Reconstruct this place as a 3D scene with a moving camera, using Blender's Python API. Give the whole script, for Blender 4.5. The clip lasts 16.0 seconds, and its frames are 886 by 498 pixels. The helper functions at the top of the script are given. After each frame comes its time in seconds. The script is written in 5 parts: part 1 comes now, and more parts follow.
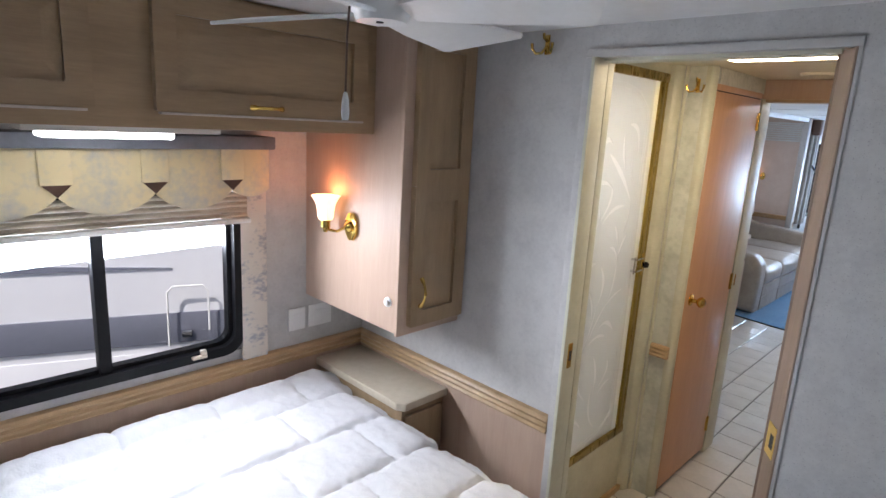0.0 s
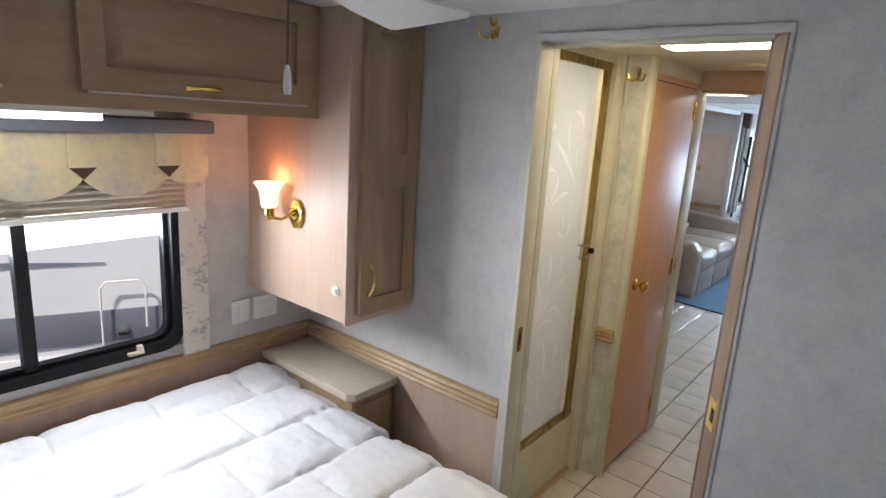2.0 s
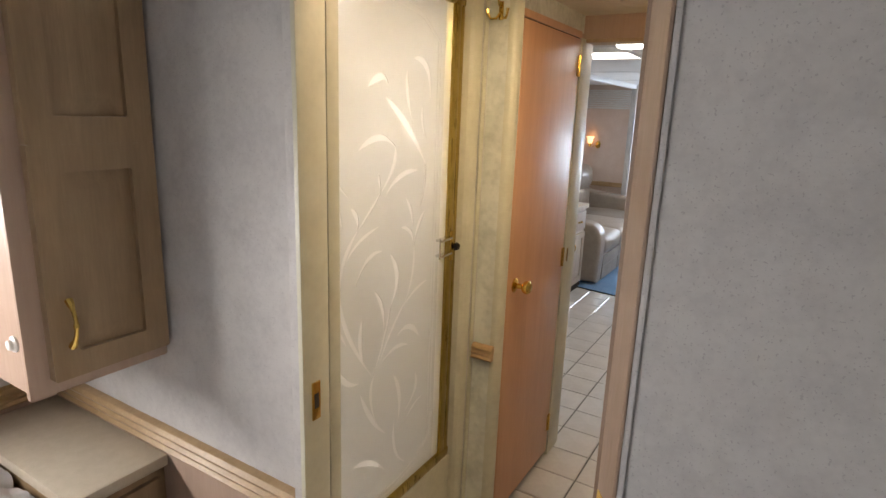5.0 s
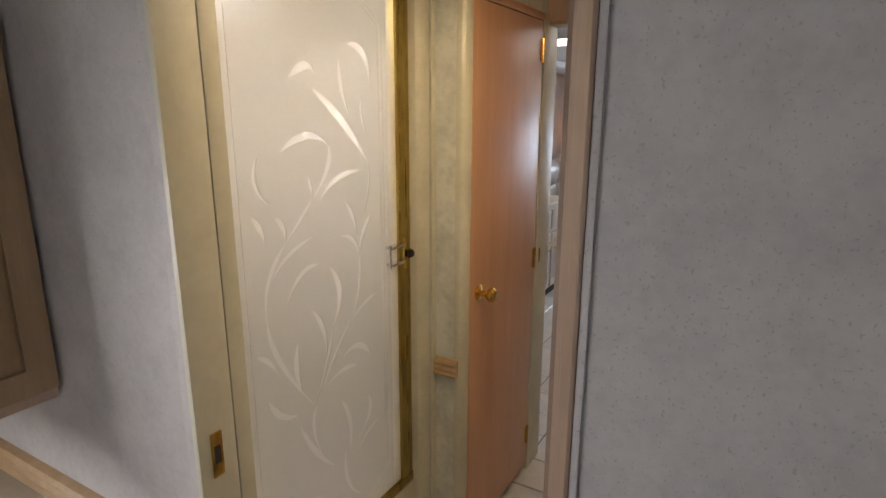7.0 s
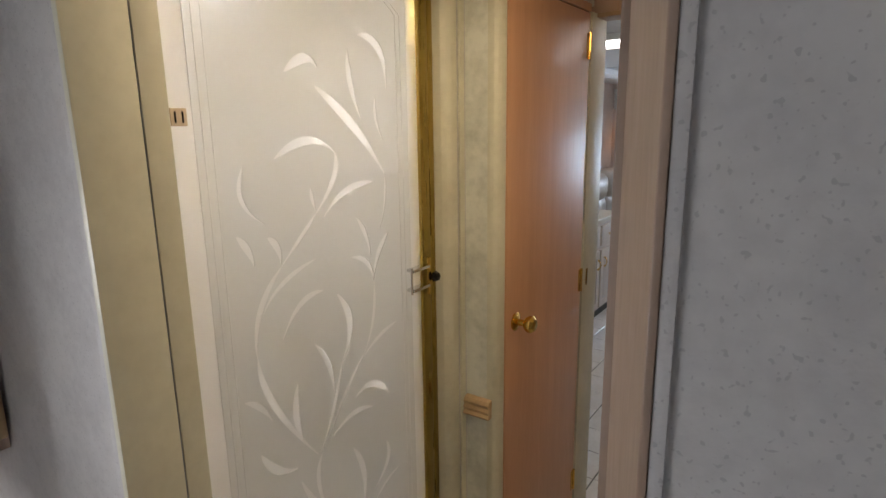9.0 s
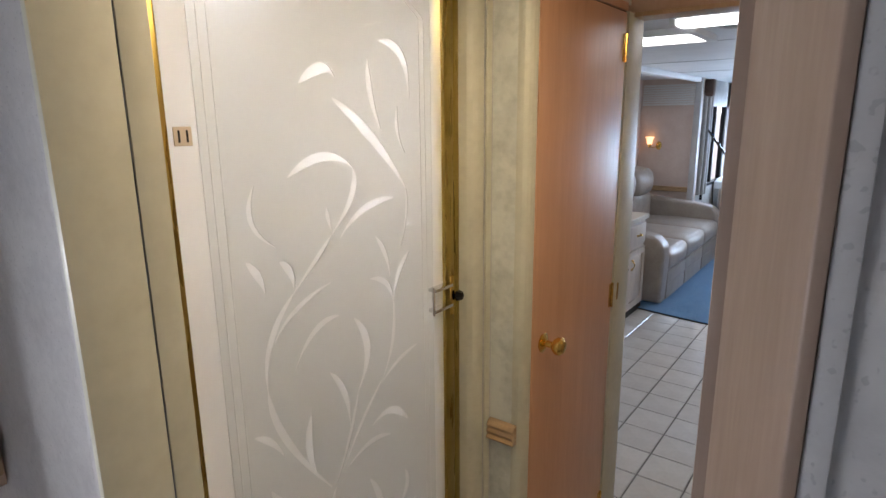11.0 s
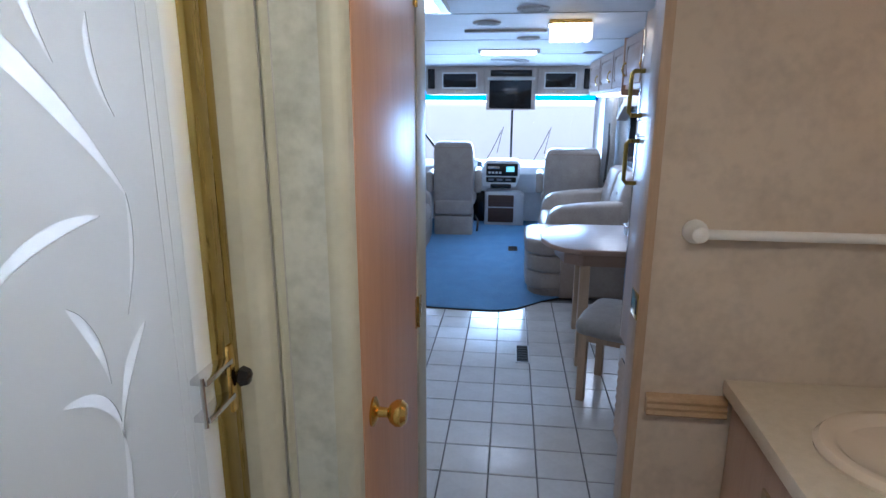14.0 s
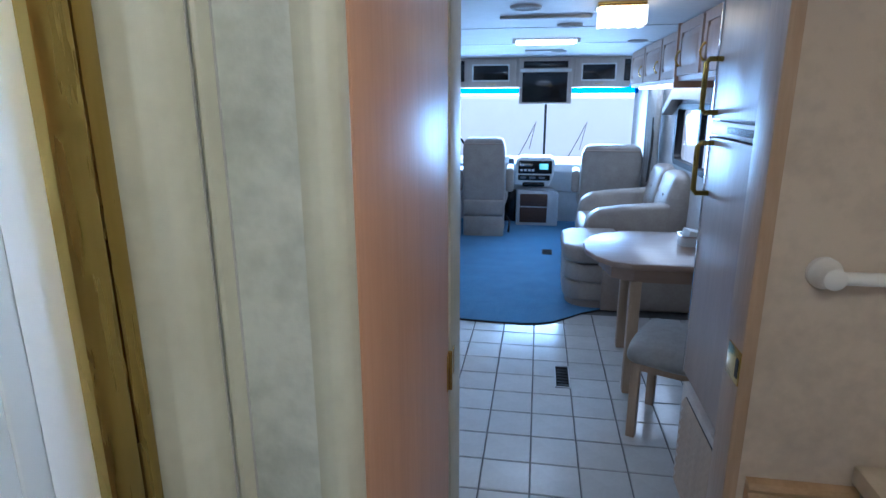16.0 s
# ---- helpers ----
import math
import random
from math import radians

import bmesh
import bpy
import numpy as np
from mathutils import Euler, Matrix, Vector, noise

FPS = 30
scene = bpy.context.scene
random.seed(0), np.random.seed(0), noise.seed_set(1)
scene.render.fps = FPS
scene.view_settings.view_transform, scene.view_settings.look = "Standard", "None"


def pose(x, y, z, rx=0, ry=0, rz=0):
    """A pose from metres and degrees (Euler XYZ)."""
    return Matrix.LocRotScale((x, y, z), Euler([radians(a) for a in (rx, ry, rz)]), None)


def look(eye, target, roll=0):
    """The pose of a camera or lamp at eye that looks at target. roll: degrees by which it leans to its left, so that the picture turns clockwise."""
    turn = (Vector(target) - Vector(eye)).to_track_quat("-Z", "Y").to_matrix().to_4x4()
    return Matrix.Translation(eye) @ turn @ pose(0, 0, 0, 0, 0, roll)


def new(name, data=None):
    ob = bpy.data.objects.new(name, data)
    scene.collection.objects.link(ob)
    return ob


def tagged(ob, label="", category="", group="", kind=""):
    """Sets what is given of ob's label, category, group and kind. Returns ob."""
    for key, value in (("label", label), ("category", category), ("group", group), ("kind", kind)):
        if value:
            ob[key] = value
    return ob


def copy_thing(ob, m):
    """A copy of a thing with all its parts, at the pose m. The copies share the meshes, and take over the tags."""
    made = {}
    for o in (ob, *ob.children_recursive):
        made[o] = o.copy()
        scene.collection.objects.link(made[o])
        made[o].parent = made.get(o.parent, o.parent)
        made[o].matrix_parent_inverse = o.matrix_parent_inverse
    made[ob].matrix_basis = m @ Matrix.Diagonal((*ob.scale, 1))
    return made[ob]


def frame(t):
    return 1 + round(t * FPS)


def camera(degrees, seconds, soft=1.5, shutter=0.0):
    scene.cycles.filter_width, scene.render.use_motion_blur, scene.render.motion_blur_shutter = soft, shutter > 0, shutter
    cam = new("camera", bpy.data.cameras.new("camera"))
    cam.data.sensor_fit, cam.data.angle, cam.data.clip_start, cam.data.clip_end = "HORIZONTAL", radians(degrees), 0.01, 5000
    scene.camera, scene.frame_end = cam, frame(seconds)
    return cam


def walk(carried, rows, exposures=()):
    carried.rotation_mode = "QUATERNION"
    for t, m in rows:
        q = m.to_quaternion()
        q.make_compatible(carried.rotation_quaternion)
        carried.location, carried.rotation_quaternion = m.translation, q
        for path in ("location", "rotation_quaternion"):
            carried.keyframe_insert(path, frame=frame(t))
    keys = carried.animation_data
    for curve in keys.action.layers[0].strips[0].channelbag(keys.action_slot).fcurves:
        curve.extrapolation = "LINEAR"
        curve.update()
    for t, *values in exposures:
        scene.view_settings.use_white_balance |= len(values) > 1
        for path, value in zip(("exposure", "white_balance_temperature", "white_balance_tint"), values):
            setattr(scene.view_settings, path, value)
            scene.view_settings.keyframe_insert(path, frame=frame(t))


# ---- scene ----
cam = camera(75.4, 16.0)
PATH = [
    (0, (0.312, 0.203, 1.686), (-1.056, 1.595, 1.251), 3.2),
    (0.5, (0.309, 0.211, 1.675), (-1.029, 1.632, 1.239), 3.3),
    (1, (0.31, 0.204, 1.666), (-1.004, 1.649, 1.235), 3.3),
    (1.5, (0.309, 0.205, 1.668), (-0.972, 1.677, 1.23), 3.2),
    (2, (0.302, 0.213, 1.66), (-0.93, 1.724, 1.213), 3.6),
    (2.5, (0.261, 0.264, 1.592), (-0.916, 1.815, 1.136), 3.2),
    (3, (0.281, 0.435, 1.597), (-0.854, 2.02, 1.151), 3.0),
    (3.5, (0.236, 0.38, 1.613), (-0.838, 2.005, 1.161), 2.8),
    (4, (0.217, 0.431, 1.611), (-0.826, 2.077, 1.16), 2.8),
    (4.5, (0.192, 0.721, 1.557), (-0.823, 2.384, 1.106), 2.5),
    (4.7, (0.177, 0.809, 1.569), (-0.831, 2.475, 1.111), 2.4),
    (7, (0.18, 1.13, 1.559), (-0.792, 2.811, 1.079), 0.2),
    (7.5, (0.205, 1.196, 1.57), (-0.796, 2.871, 1.13), 0.4),
    (8, (0.085, 1.469, 1.591), (-0.964, 3.119, 1.172), 0.3),
    (8.5, (0.035, 1.494, 1.557), (-1.061, 3.107, 1.117), -0.3),
    (9, (0.104, 1.35, 1.521), (-1.012, 2.954, 1.096), -0.8),
    (9.2, (0.092, 1.346, 1.52), (-1.01, 2.956, 1.08), -1.0),
    (11.5, (0.003, 1.455, 1.567), (-1.176, 2.998, 1.123), -0.5),
    (12, (-0.155, 1.522, 1.52), (-1.176, 3.191, 1.105), -0.5),
    (12.5, (-0.284, 1.731, 1.54), (-1.013, 3.547, 1.128), -0.2),
    (13, (-0.249, 1.797, 1.524), (-0.719, 3.691, 1.086), 0.2),
    (13.5, (-0.297, 1.794, 1.497), (-0.583, 3.718, 1.03), 0.1),
    (14, (-0.388, 1.839, 1.5), (-0.612, 3.767, 1.015), 0.2),
    (14.5, (-0.421, 1.868, 1.466), (-0.617, 3.794, 0.963), 0.1),
    (15, (-0.417, 1.887, 1.461), (-0.65, 3.804, 0.943), 0.2),
    (15.5, (-0.473, 2.005, 1.458), (-0.791, 3.911, 0.943), -0.4),
    (16, (-0.455, 2.183, 1.512), (-0.771, 4.092, 1.005), -0.2),
]
walk(cam, [(t, look(eye, target, roll)) for t, eye, target, roll in PATH], [(0.0, 0.1, 6600, 16), (2.5, 0.05, 7100, 13), (4.5, 0.1, 8000, 18), (7.0, -0.35, 7800, 21), (8.5, -0.35, 7250, 19), (9.0, -0.42, 7300, 18), (11.5, -0.22, 6400, 19), (12.5, -0.3, 5600, 15), (13.0, -0.43, 5500, 17), (13.5, -0.38, 5350, 18), (14.5, -0.3, 5180, 14), (15.0, -0.3, 5130, 14), (16.0, -0.45, 4800, 11)])

# ---------------------------------------------------------------- light
SUN_EL, SUN_AZ = 52.0, 168.0
world = bpy.data.worlds.new("sky")
scene.world = world
world.use_nodes = True
wn = world.node_tree
sky = wn.nodes.new("ShaderNodeTexSky")
sky.sky_type, sky.sun_disc = "NISHITA", False
sky.sun_elevation, sky.sun_rotation = radians(SUN_EL), radians(SUN_AZ)
wn.links.new(sky.outputs[0], wn.nodes["Background"].inputs[0])
wn.nodes["Background"].inputs[1].default_value = 0.15
sun = new("sun", bpy.data.lights.new("sun", "SUN"))
sun.data.energy, sun.data.angle, sun.data.color = 5.0, radians(0.5), (1.0, 0.95, 0.88)
sd = Vector((math.sin(radians(SUN_AZ)) * math.cos(radians(SUN_EL)), math.cos(radians(SUN_AZ)) * math.cos(radians(SUN_EL)), math.sin(radians(SUN_EL))))
sun.matrix_basis = look(sd * 30, (0, 0, 0))


def window_light(name, at, target, w, h, power, colour):
    d = bpy.data.lights.new(name, "AREA")
    d.shape, d.size, d.size_y, d.energy, d.color = "RECTANGLE", w, h, power, colour
    ob = new(name, d)
    ob.matrix_basis = look(at, target)
    return ob


DAY = (0.80, 0.90, 1.0)
window_light("bedroom_window_light", (-1.640, 0.68, 1.262), (0.36, 0.79, 1.45), 0.80, 0.10, 25, DAY)
window_light("sofa_window_light", (-2.21, 6.80, 1.24), (0.0, 6.80, 0.75), 0.90, 0.42, 7, DAY)
window_light("dinette_window_light", (0.72, 6.90, 1.20), (-1.5, 6.90, 0.75), 1.35, 0.40, 4, DAY)
window_light("windscreen_light", (-0.45, 9.80, 1.18), (-0.45, 4.0, 0.6), 2.0, 0.75, 130, (0.50, 0.74, 1.0))

# ---------------------------------------------------------------- materials


def mat(name, col, rough=0.5, col2=None, scale=8.0, amount=0.5, bump=0.0, bscale=150.0, metal=0.0, stretch=(1, 1, 1),
        coat=0.0, rnd=0.0, sheen=0.0, detail=5.0, lo=0.35, hi=0.65, spec=0.5):
    m = bpy.data.materials.new(name)
    m.use_nodes = True
    nt = m.node_tree
    b = nt.nodes["Principled BSDF"]
    b.inputs["Roughness"].default_value = rough
    b.inputs["Metallic"].default_value = metal
    b.inputs["Coat Weight"].default_value = coat
    b.inputs["Coat Roughness"].default_value = 0.12
    b.inputs["Sheen Weight"].default_value = sheen
    b.inputs["Specular IOR Level"].default_value = spec
    col2 = col2 or tuple(c * 0.86 for c in col)
    tc = nt.nodes.new("ShaderNodeTexCoord")
    mp = nt.nodes.new("ShaderNodeMapping")
    mp.inputs["Scale"].default_value = stretch
    nt.links.new(tc.outputs["Object"], mp.inputs[0])
    n1 = nt.nodes.new("ShaderNodeTexNoise")
    n1.inputs["Scale"].default_value, n1.inputs["Detail"].default_value = scale, detail
    n2 = nt.nodes.new("ShaderNodeTexNoise")
    n2.inputs["Scale"].default_value, n2.inputs["Detail"].default_value = scale * 6.3, 3
    for n in (n1, n2):
        nt.links.new(mp.outputs[0], n.inputs["Vector"])
    mixf = nt.nodes.new("ShaderNodeMix")
    mixf.inputs[0].default_value = 0.35
    nt.links.new(n1.outputs[0], mixf.inputs[2])
    nt.links.new(n2.outputs[0], mixf.inputs[3])
    ramp = nt.nodes.new("ShaderNodeMapRange")
    ramp.inputs[1].default_value, ramp.inputs[2].default_value = lo, hi
    ramp.inputs[4].default_value = amount * 2 if amount < 0.5 else 1.0
    nt.links.new(mixf.outputs[0], ramp.inputs[0])
    mix = nt.nodes.new("ShaderNodeMix")
    mix.data_type = "RGBA"
    mix.inputs[6].default_value, mix.inputs[7].default_value = (*col, 1), (*col2, 1)
    nt.links.new(ramp.outputs[0], mix.inputs[0])
    out = mix.outputs[2]
    if rnd:
        oi = nt.nodes.new("ShaderNodeObjectInfo")
        mr = nt.nodes.new("ShaderNodeMapRange")
        mr.inputs[3].default_value, mr.inputs[4].default_value = 1 - rnd, 1 + rnd
        nt.links.new(oi.outputs["Random"], mr.inputs[0])
        hsv = nt.nodes.new("ShaderNodeHueSaturation")
        nt.links.new(mr.outputs[0], hsv.inputs["Value"])
        nt.links.new(out, hsv.inputs["Color"])
        out = hsv.outputs[0]
    nt.links.new(out, b.inputs["Base Color"])
    rr = nt.nodes.new("ShaderNodeMapRange")
    rr.inputs[3].default_value, rr.inputs[4].default_value = max(0.02, rough * 0.85), min(1, rough * 1.15)
    nt.links.new(n2.outputs[0], rr.inputs[0])
    nt.links.new(rr.outputs[0], b.inputs["Roughness"])
    if bump:
        n3 = nt.nodes.new("ShaderNodeTexNoise")
        n3.inputs["Scale"].default_value, n3.inputs["Detail"].default_value = bscale, 3
        nt.links.new(mp.outputs[0], n3.inputs["Vector"])
        bp = nt.nodes.new("ShaderNodeBump")
        bp.inputs["Strength"].default_value, bp.inputs["Distance"].default_value = bump, 0.004
        nt.links.new(n3.outputs[0], bp.inputs["Height"])
        nt.links.new(bp.outputs[0], b.inputs["Normal"])
    return m


def glow(name, col, strength):
    m = bpy.data.materials.new(name)
    m.use_nodes = True
    b = m.node_tree.nodes["Principled BSDF"]
    b.inputs["Base Color"].default_value = (0.9, 0.9, 0.88, 1)
    b.inputs["Emission Color"].default_value = (*col, 1)
    b.inputs["Emission Strength"].default_value = strength
    b.inputs["Roughness"].default_value = 0.35
    return m


def glass(name, col=(1, 1, 1), rough=0.0):
    m = bpy.data.materials.new(name)
    m.use_nodes = True
    b = m.node_tree.nodes["Principled BSDF"]
    b.inputs["Base Color"].default_value = (*col, 1)
    b.inputs["Transmission Weight"].default_value = 1.0
    b.inputs["Roughness"].default_value = rough
    b.inputs["IOR"].default_value = 1.1
    return m


def frosted(name, col, rough, face):
    """Acid-etched glass: light scatters through it, and a share of it scatters off its pale face."""
    m = bpy.data.materials.new(name)
    m.use_nodes = True
    nt = m.node_tree
    b = nt.nodes["Principled BSDF"]
    b.inputs["Base Color"].default_value = (*col, 1)
    b.inputs["Roughness"].default_value = 0.3
    g = nt.nodes.new("ShaderNodeBsdfRefraction")
    g.inputs["Color"].default_value = (*col, 1)
    g.inputs["Roughness"].default_value, g.inputs["IOR"].default_value = rough, 1.25
    n = nt.nodes.new("ShaderNodeTexNoise")
    n.inputs["Scale"].default_value = 3.0
    mr = nt.nodes.new("ShaderNodeMapRange")
    mr.inputs[3].default_value, mr.inputs[4].default_value = 1 - face - 0.04, 1 - face + 0.04
    mx = nt.nodes.new("ShaderNodeMixShader")
    nt.links.new(n.outputs[0], mr.inputs[0])
    nt.links.new(mr.outputs[0], mx.inputs[0])
    nt.links.new(b.outputs[0], mx.inputs[1])
    nt.links.new(g.outputs[0], mx.inputs[2])
    nt.links.new(mx.outputs[0], nt.nodes["Material Output"].inputs[0])
    return m



def specks(m, col, scale, cut):
    """Small darker flecks printed over a material's colour."""
    nt = m.node_tree
    b = nt.nodes["Principled BSDF"]
    src = b.inputs["Base Color"].links[0].from_socket
    tc = nt.nodes.new("ShaderNodeTexCoord")
    n = nt.nodes.new("ShaderNodeTexNoise")
    n.inputs["Scale"].default_value, n.inputs["Detail"].default_value = scale, 1.0
    r = nt.nodes.new("ShaderNodeMapRange")
    r.inputs[1].default_value, r.inputs[2].default_value, r.inputs[4].default_value = cut, cut + 0.06, 0.8
    mx = nt.nodes.new("ShaderNodeMix")
    mx.data_type = "RGBA"
    mx.inputs[7].default_value = (*col, 1)
    nt.links.new(tc.outputs["Object"], n.inputs["Vector"])
    nt.links.new(n.outputs[0], r.inputs[0])
    nt.links.new(r.outputs[0], mx.inputs[0])
    nt.links.new(src, mx.inputs[6])
    nt.links.new(mx.outputs[2], b.inputs["Base Color"])


WALLPAPER = mat("grey_wallpaper", (0.53, 0.52, 0.51), 0.75, (0.43, 0.42, 0.42), 14, 0.5, 0.12, 220, lo=0.42, hi=0.72)
specks(WALLPAPER, (0.38, 0.37, 0.37), 260, 0.65)
BATHPAPER = mat("mottled_wallpaper", (0.68, 0.69, 0.62), 0.7, (0.47, 0.49, 0.43), 9, 0.5, 0.1, 200, lo=0.42, hi=0.68)
BATHPAPER2 = mat("cream_wallpaper", (0.62, 0.53, 0.43), 0.7, (0.46, 0.39, 0.32), 6, 0.5, 0.1, 200, lo=0.45, hi=0.75)
PEACHWALL = mat("peach_wallcovering", (0.72, 0.60, 0.53), 0.6, (0.66, 0.53, 0.46), 10, 0.5, 0.06, 200)
CREAM = mat("cream_vinyl_trim", (0.60, 0.59, 0.475), 0.45, (0.50, 0.49, 0.385), 9, 0.4)
GREYTRIM = mat("grey_vinyl_trim", (0.53, 0.52, 0.51), 0.5, (0.44, 0.43, 0.42), 9, 0.4)
CEIL = mat("white_ceiling_vinyl", (0.78, 0.78, 0.78), 0.6, (0.70, 0.70, 0.70), 5, 0.4, 0.1, 260)
BATHCEIL = mat("cream_ceiling_vinyl", (0.76, 0.70, 0.55), 0.55, (0.68, 0.62, 0.48), 5, 0.4, 0.1, 260)
MAPLE = mat("pickled_maple", (0.40, 0.275, 0.16), 0.38, (0.31, 0.21, 0.12), 5, 0.6, 0.12, 60, stretch=(6, 6, 0.6))
MAPLEH = mat("pickled_maple_long_grain", (0.40, 0.275, 0.16), 0.38, (0.31, 0.21, 0.12), 5, 0.6, 0.12, 60, stretch=(6, 0.6, 6))
MAPLESIDE = mat("pickled_panel", (0.53, 0.385, 0.30), 0.46, (0.47, 0.335, 0.255), 5, 0.5, 0.05, 60, stretch=(5, 5, 0.5), spec=0.25)
DOORWOOD = mat("blush_door_veneer", (0.60, 0.34, 0.205), 0.42, (0.53, 0.295, 0.175), 4, 0.5, 0.03, 60, stretch=(5, 5, 0.4), coat=0.04, spec=0.32)
JAMBWOOD = mat("jamb_wood", (0.50, 0.36, 0.24), 0.4, (0.40, 0.28, 0.18), 5, 0.6, 0.08, 60, stretch=(6, 6, 0.6))
OAKTRIM = mat("oak_trim", (0.50, 0.34, 0.19), 0.4, (0.38, 0.25, 0.13), 6, 0.6, 0.1, 60, stretch=(3, 1, 8))
WHITECAB = mat("whitewashed_cabinet", (0.62, 0.545, 0.48), 0.42, (0.52, 0.45, 0.39), 6, 0.5, 0.06, 60, stretch=(6, 6, 0.6))
LAMINATE = mat("beige_laminate", (0.62, 0.55, 0.44), 0.35, (0.56, 0.49, 0.38), 40, 0.5)
BRASS = mat("polished_brass", (0.80, 0.55, 0.16), 0.16, (0.62, 0.40, 0.10), 20, 0.5, metal=1.0)
SATINBRASS = mat("satin_brass", (0.82, 0.58, 0.18), 0.42, (0.70, 0.48, 0.13), 20, 0.5, metal=0.75)
GOLD = mat("gold_anodised_frame", (0.46, 0.34, 0.10), 0.28, (0.34, 0.245, 0.065), 12, 0.6, metal=1.0, stretch=(1, 1, 0.1))
PINKTRIM = mat("rose_casing_vinyl", (0.285, 0.195, 0.145), 0.5, (0.235, 0.16, 0.115), 9, 0.5, stretch=(5, 5, 0.5))
TABLEWOOD = mat("glossy_pickled_table", (0.38, 0.265, 0.20), 0.3, (0.33, 0.22, 0.165), 6, 0.6, stretch=(0.6, 6, 6), coat=0.1)
FRIDGEP = mat("pickled_refrigerator_panel", (0.42, 0.32, 0.26), 0.36, (0.36, 0.27, 0.215), 5, 0.6, stretch=(6, 6, 0.6))
DARK = mat("dark_gap", (0.03, 0.026, 0.022), 0.8)
BLACK = mat("black_window_rubber", (0.010, 0.010, 0.012), 0.55, bump=0.03, spec=0.2)
SCREEN = mat("black_screen", (0.008, 0.008, 0.01), 0.12)
CHROME = mat("chrome", (0.75, 0.75, 0.76), 0.12, metal=1.0)
WHITEP = mat("white_plastic", (0.80, 0.80, 0.79), 0.35, (0.74, 0.74, 0.72), 12, 0.4)
DASH = mat("pale_grey_dash_plastic", (0.70, 0.70, 0.71), 0.5, (0.62, 0.62, 0.63), 20, 0.4, 0.1, 300)
LEATHER = mat("taupe_leather", (0.40, 0.345, 0.295), 0.36, (0.32, 0.27, 0.23), 9, 0.6, 0.25, 240)
LEATHERD = mat("brown_leather_panel", (0.36, 0.29, 0.24), 0.42, (0.30, 0.235, 0.19), 9, 0.6, 0.25, 240)
SEATCLOTH = mat("grey_seat_fabric", (0.34, 0.32, 0.30), 0.8, (0.27, 0.255, 0.24), 30, 0.5, 0.3, 500, sheen=0.2)
TILE = mat("glazed_white_tile", (0.66, 0.64, 0.61), 0.16, (0.57, 0.55, 0.52), 7, 0.6, 0.03, 30, rnd=0.04, coat=0.3)
GROUT = mat("dark_grout", (0.16, 0.15, 0.14), 0.9, (0.10, 0.095, 0.09), 30, 0.6, 0.3, 300)
CARPET = mat("blue_carpet", (0.065, 0.26, 0.50), 0.95, (0.045, 0.20, 0.42), 6, 0.6, 0.9, 700, sheen=0.3)
LINEN = mat("white_comforter_cotton", (0.70, 0.705, 0.725), 0.85, (0.65, 0.655, 0.68), 8, 0.5, 0.35, 160, sheen=0.2)
FABRIC = mat("floral_valance_fabric", (0.72, 0.61, 0.37), 0.85, (0.50, 0.48, 0.42), 8, 0.9, 0.2, 400, lo=0.44, hi=0.66, detail=3.0)
FABRIC2 = mat("grey_leaf_fabric", (0.66, 0.60, 0.53), 0.85, (0.37, 0.37, 0.40), 9, 0.9, 0.2, 400, lo=0.50, hi=0.60, stretch=(1, 1, 1.7), detail=2.5)
CORNICE = mat("slate_blue_cornice_vinyl", (0.17, 0.19, 0.23), 0.5, (0.13, 0.15, 0.18), 12, 0.5, 0.1)
SHADECLOTH = mat("pleated_shade_cloth", (0.62, 0.55, 0.44), 0.8, (0.54, 0.47, 0.37), 12, 0.5)
FIBRE = mat("white_fibreglass", (0.82, 0.82, 0.80), 0.3, (0.78, 0.78, 0.76), 3, 0.4)
PORCELAIN = mat("bone_porcelain", (0.72, 0.62, 0.50), 0.12, (0.68, 0.58, 0.46), 6, 0.4, coat=0.4)
BROWNP = mat("walnut_drawer", (0.10, 0.055, 0.038), 0.35, (0.07, 0.036, 0.024), 8, 0.6, stretch=(1, 6, 6))
BLUEFILM = glass("blue_sun_band", (0.02, 0.30, 0.95))
FROST = frosted("acid_etched_glass", (0.84, 0.85, 0.85), 0.75, 0.34)
ETCH = frosted("clear_etched_leaf", (0.96, 0.96, 0.96), 0.45, 0.16)
CLEARBAND = frosted("pale_glass_band", (0.97, 0.98, 0.99), 0.5, 0.5)
ETCHLINE = mat("ground_glass_line", (0.90, 0.91, 0.91), 0.5, (0.84, 0.85, 0.85), 20, 0.4)
PANE = glass("window_pane", (0.95, 0.97, 1.0))
TUBE = glow("fluorescent_diffuser_bath", (1.0, 0.84, 0.56), 23.0)
TUBE2 = glow("living_diffuser_and_hatch_glow", (0.90, 0.96, 1.0), 8.5)
DOME = glow("shower_dome", (0.92, 0.96, 1.0), 90.0)
TUBE3 = glow("fluorescent_tube_bed", (0.95, 0.98, 1.0), 9.0)
BULB = glow("lit_glass_shade", (1.0, 0.55, 0.26), 2.0)
VBULB = glow("lit_vanity_globe", (1.0, 0.62, 0.34), 5.0)
BULB2 = glow("lit_pleated_glass", (1.0, 0.78, 0.50), 4.0)
LCD = glow("lit_radio_display", (0.15, 0.75, 0.80), 1.2)
# emission for the added backdrop, standing in for overexposed daylight outside
HAZE = glow("backdrop_glow", (0.90, 0.96, 1.0), 2.2)
RVWHITE = mat("white_gelcoat", (0.80, 0.81, 0.83), 0.25, (0.76, 0.77, 0.80), 2, 0.4, coat=0.3)
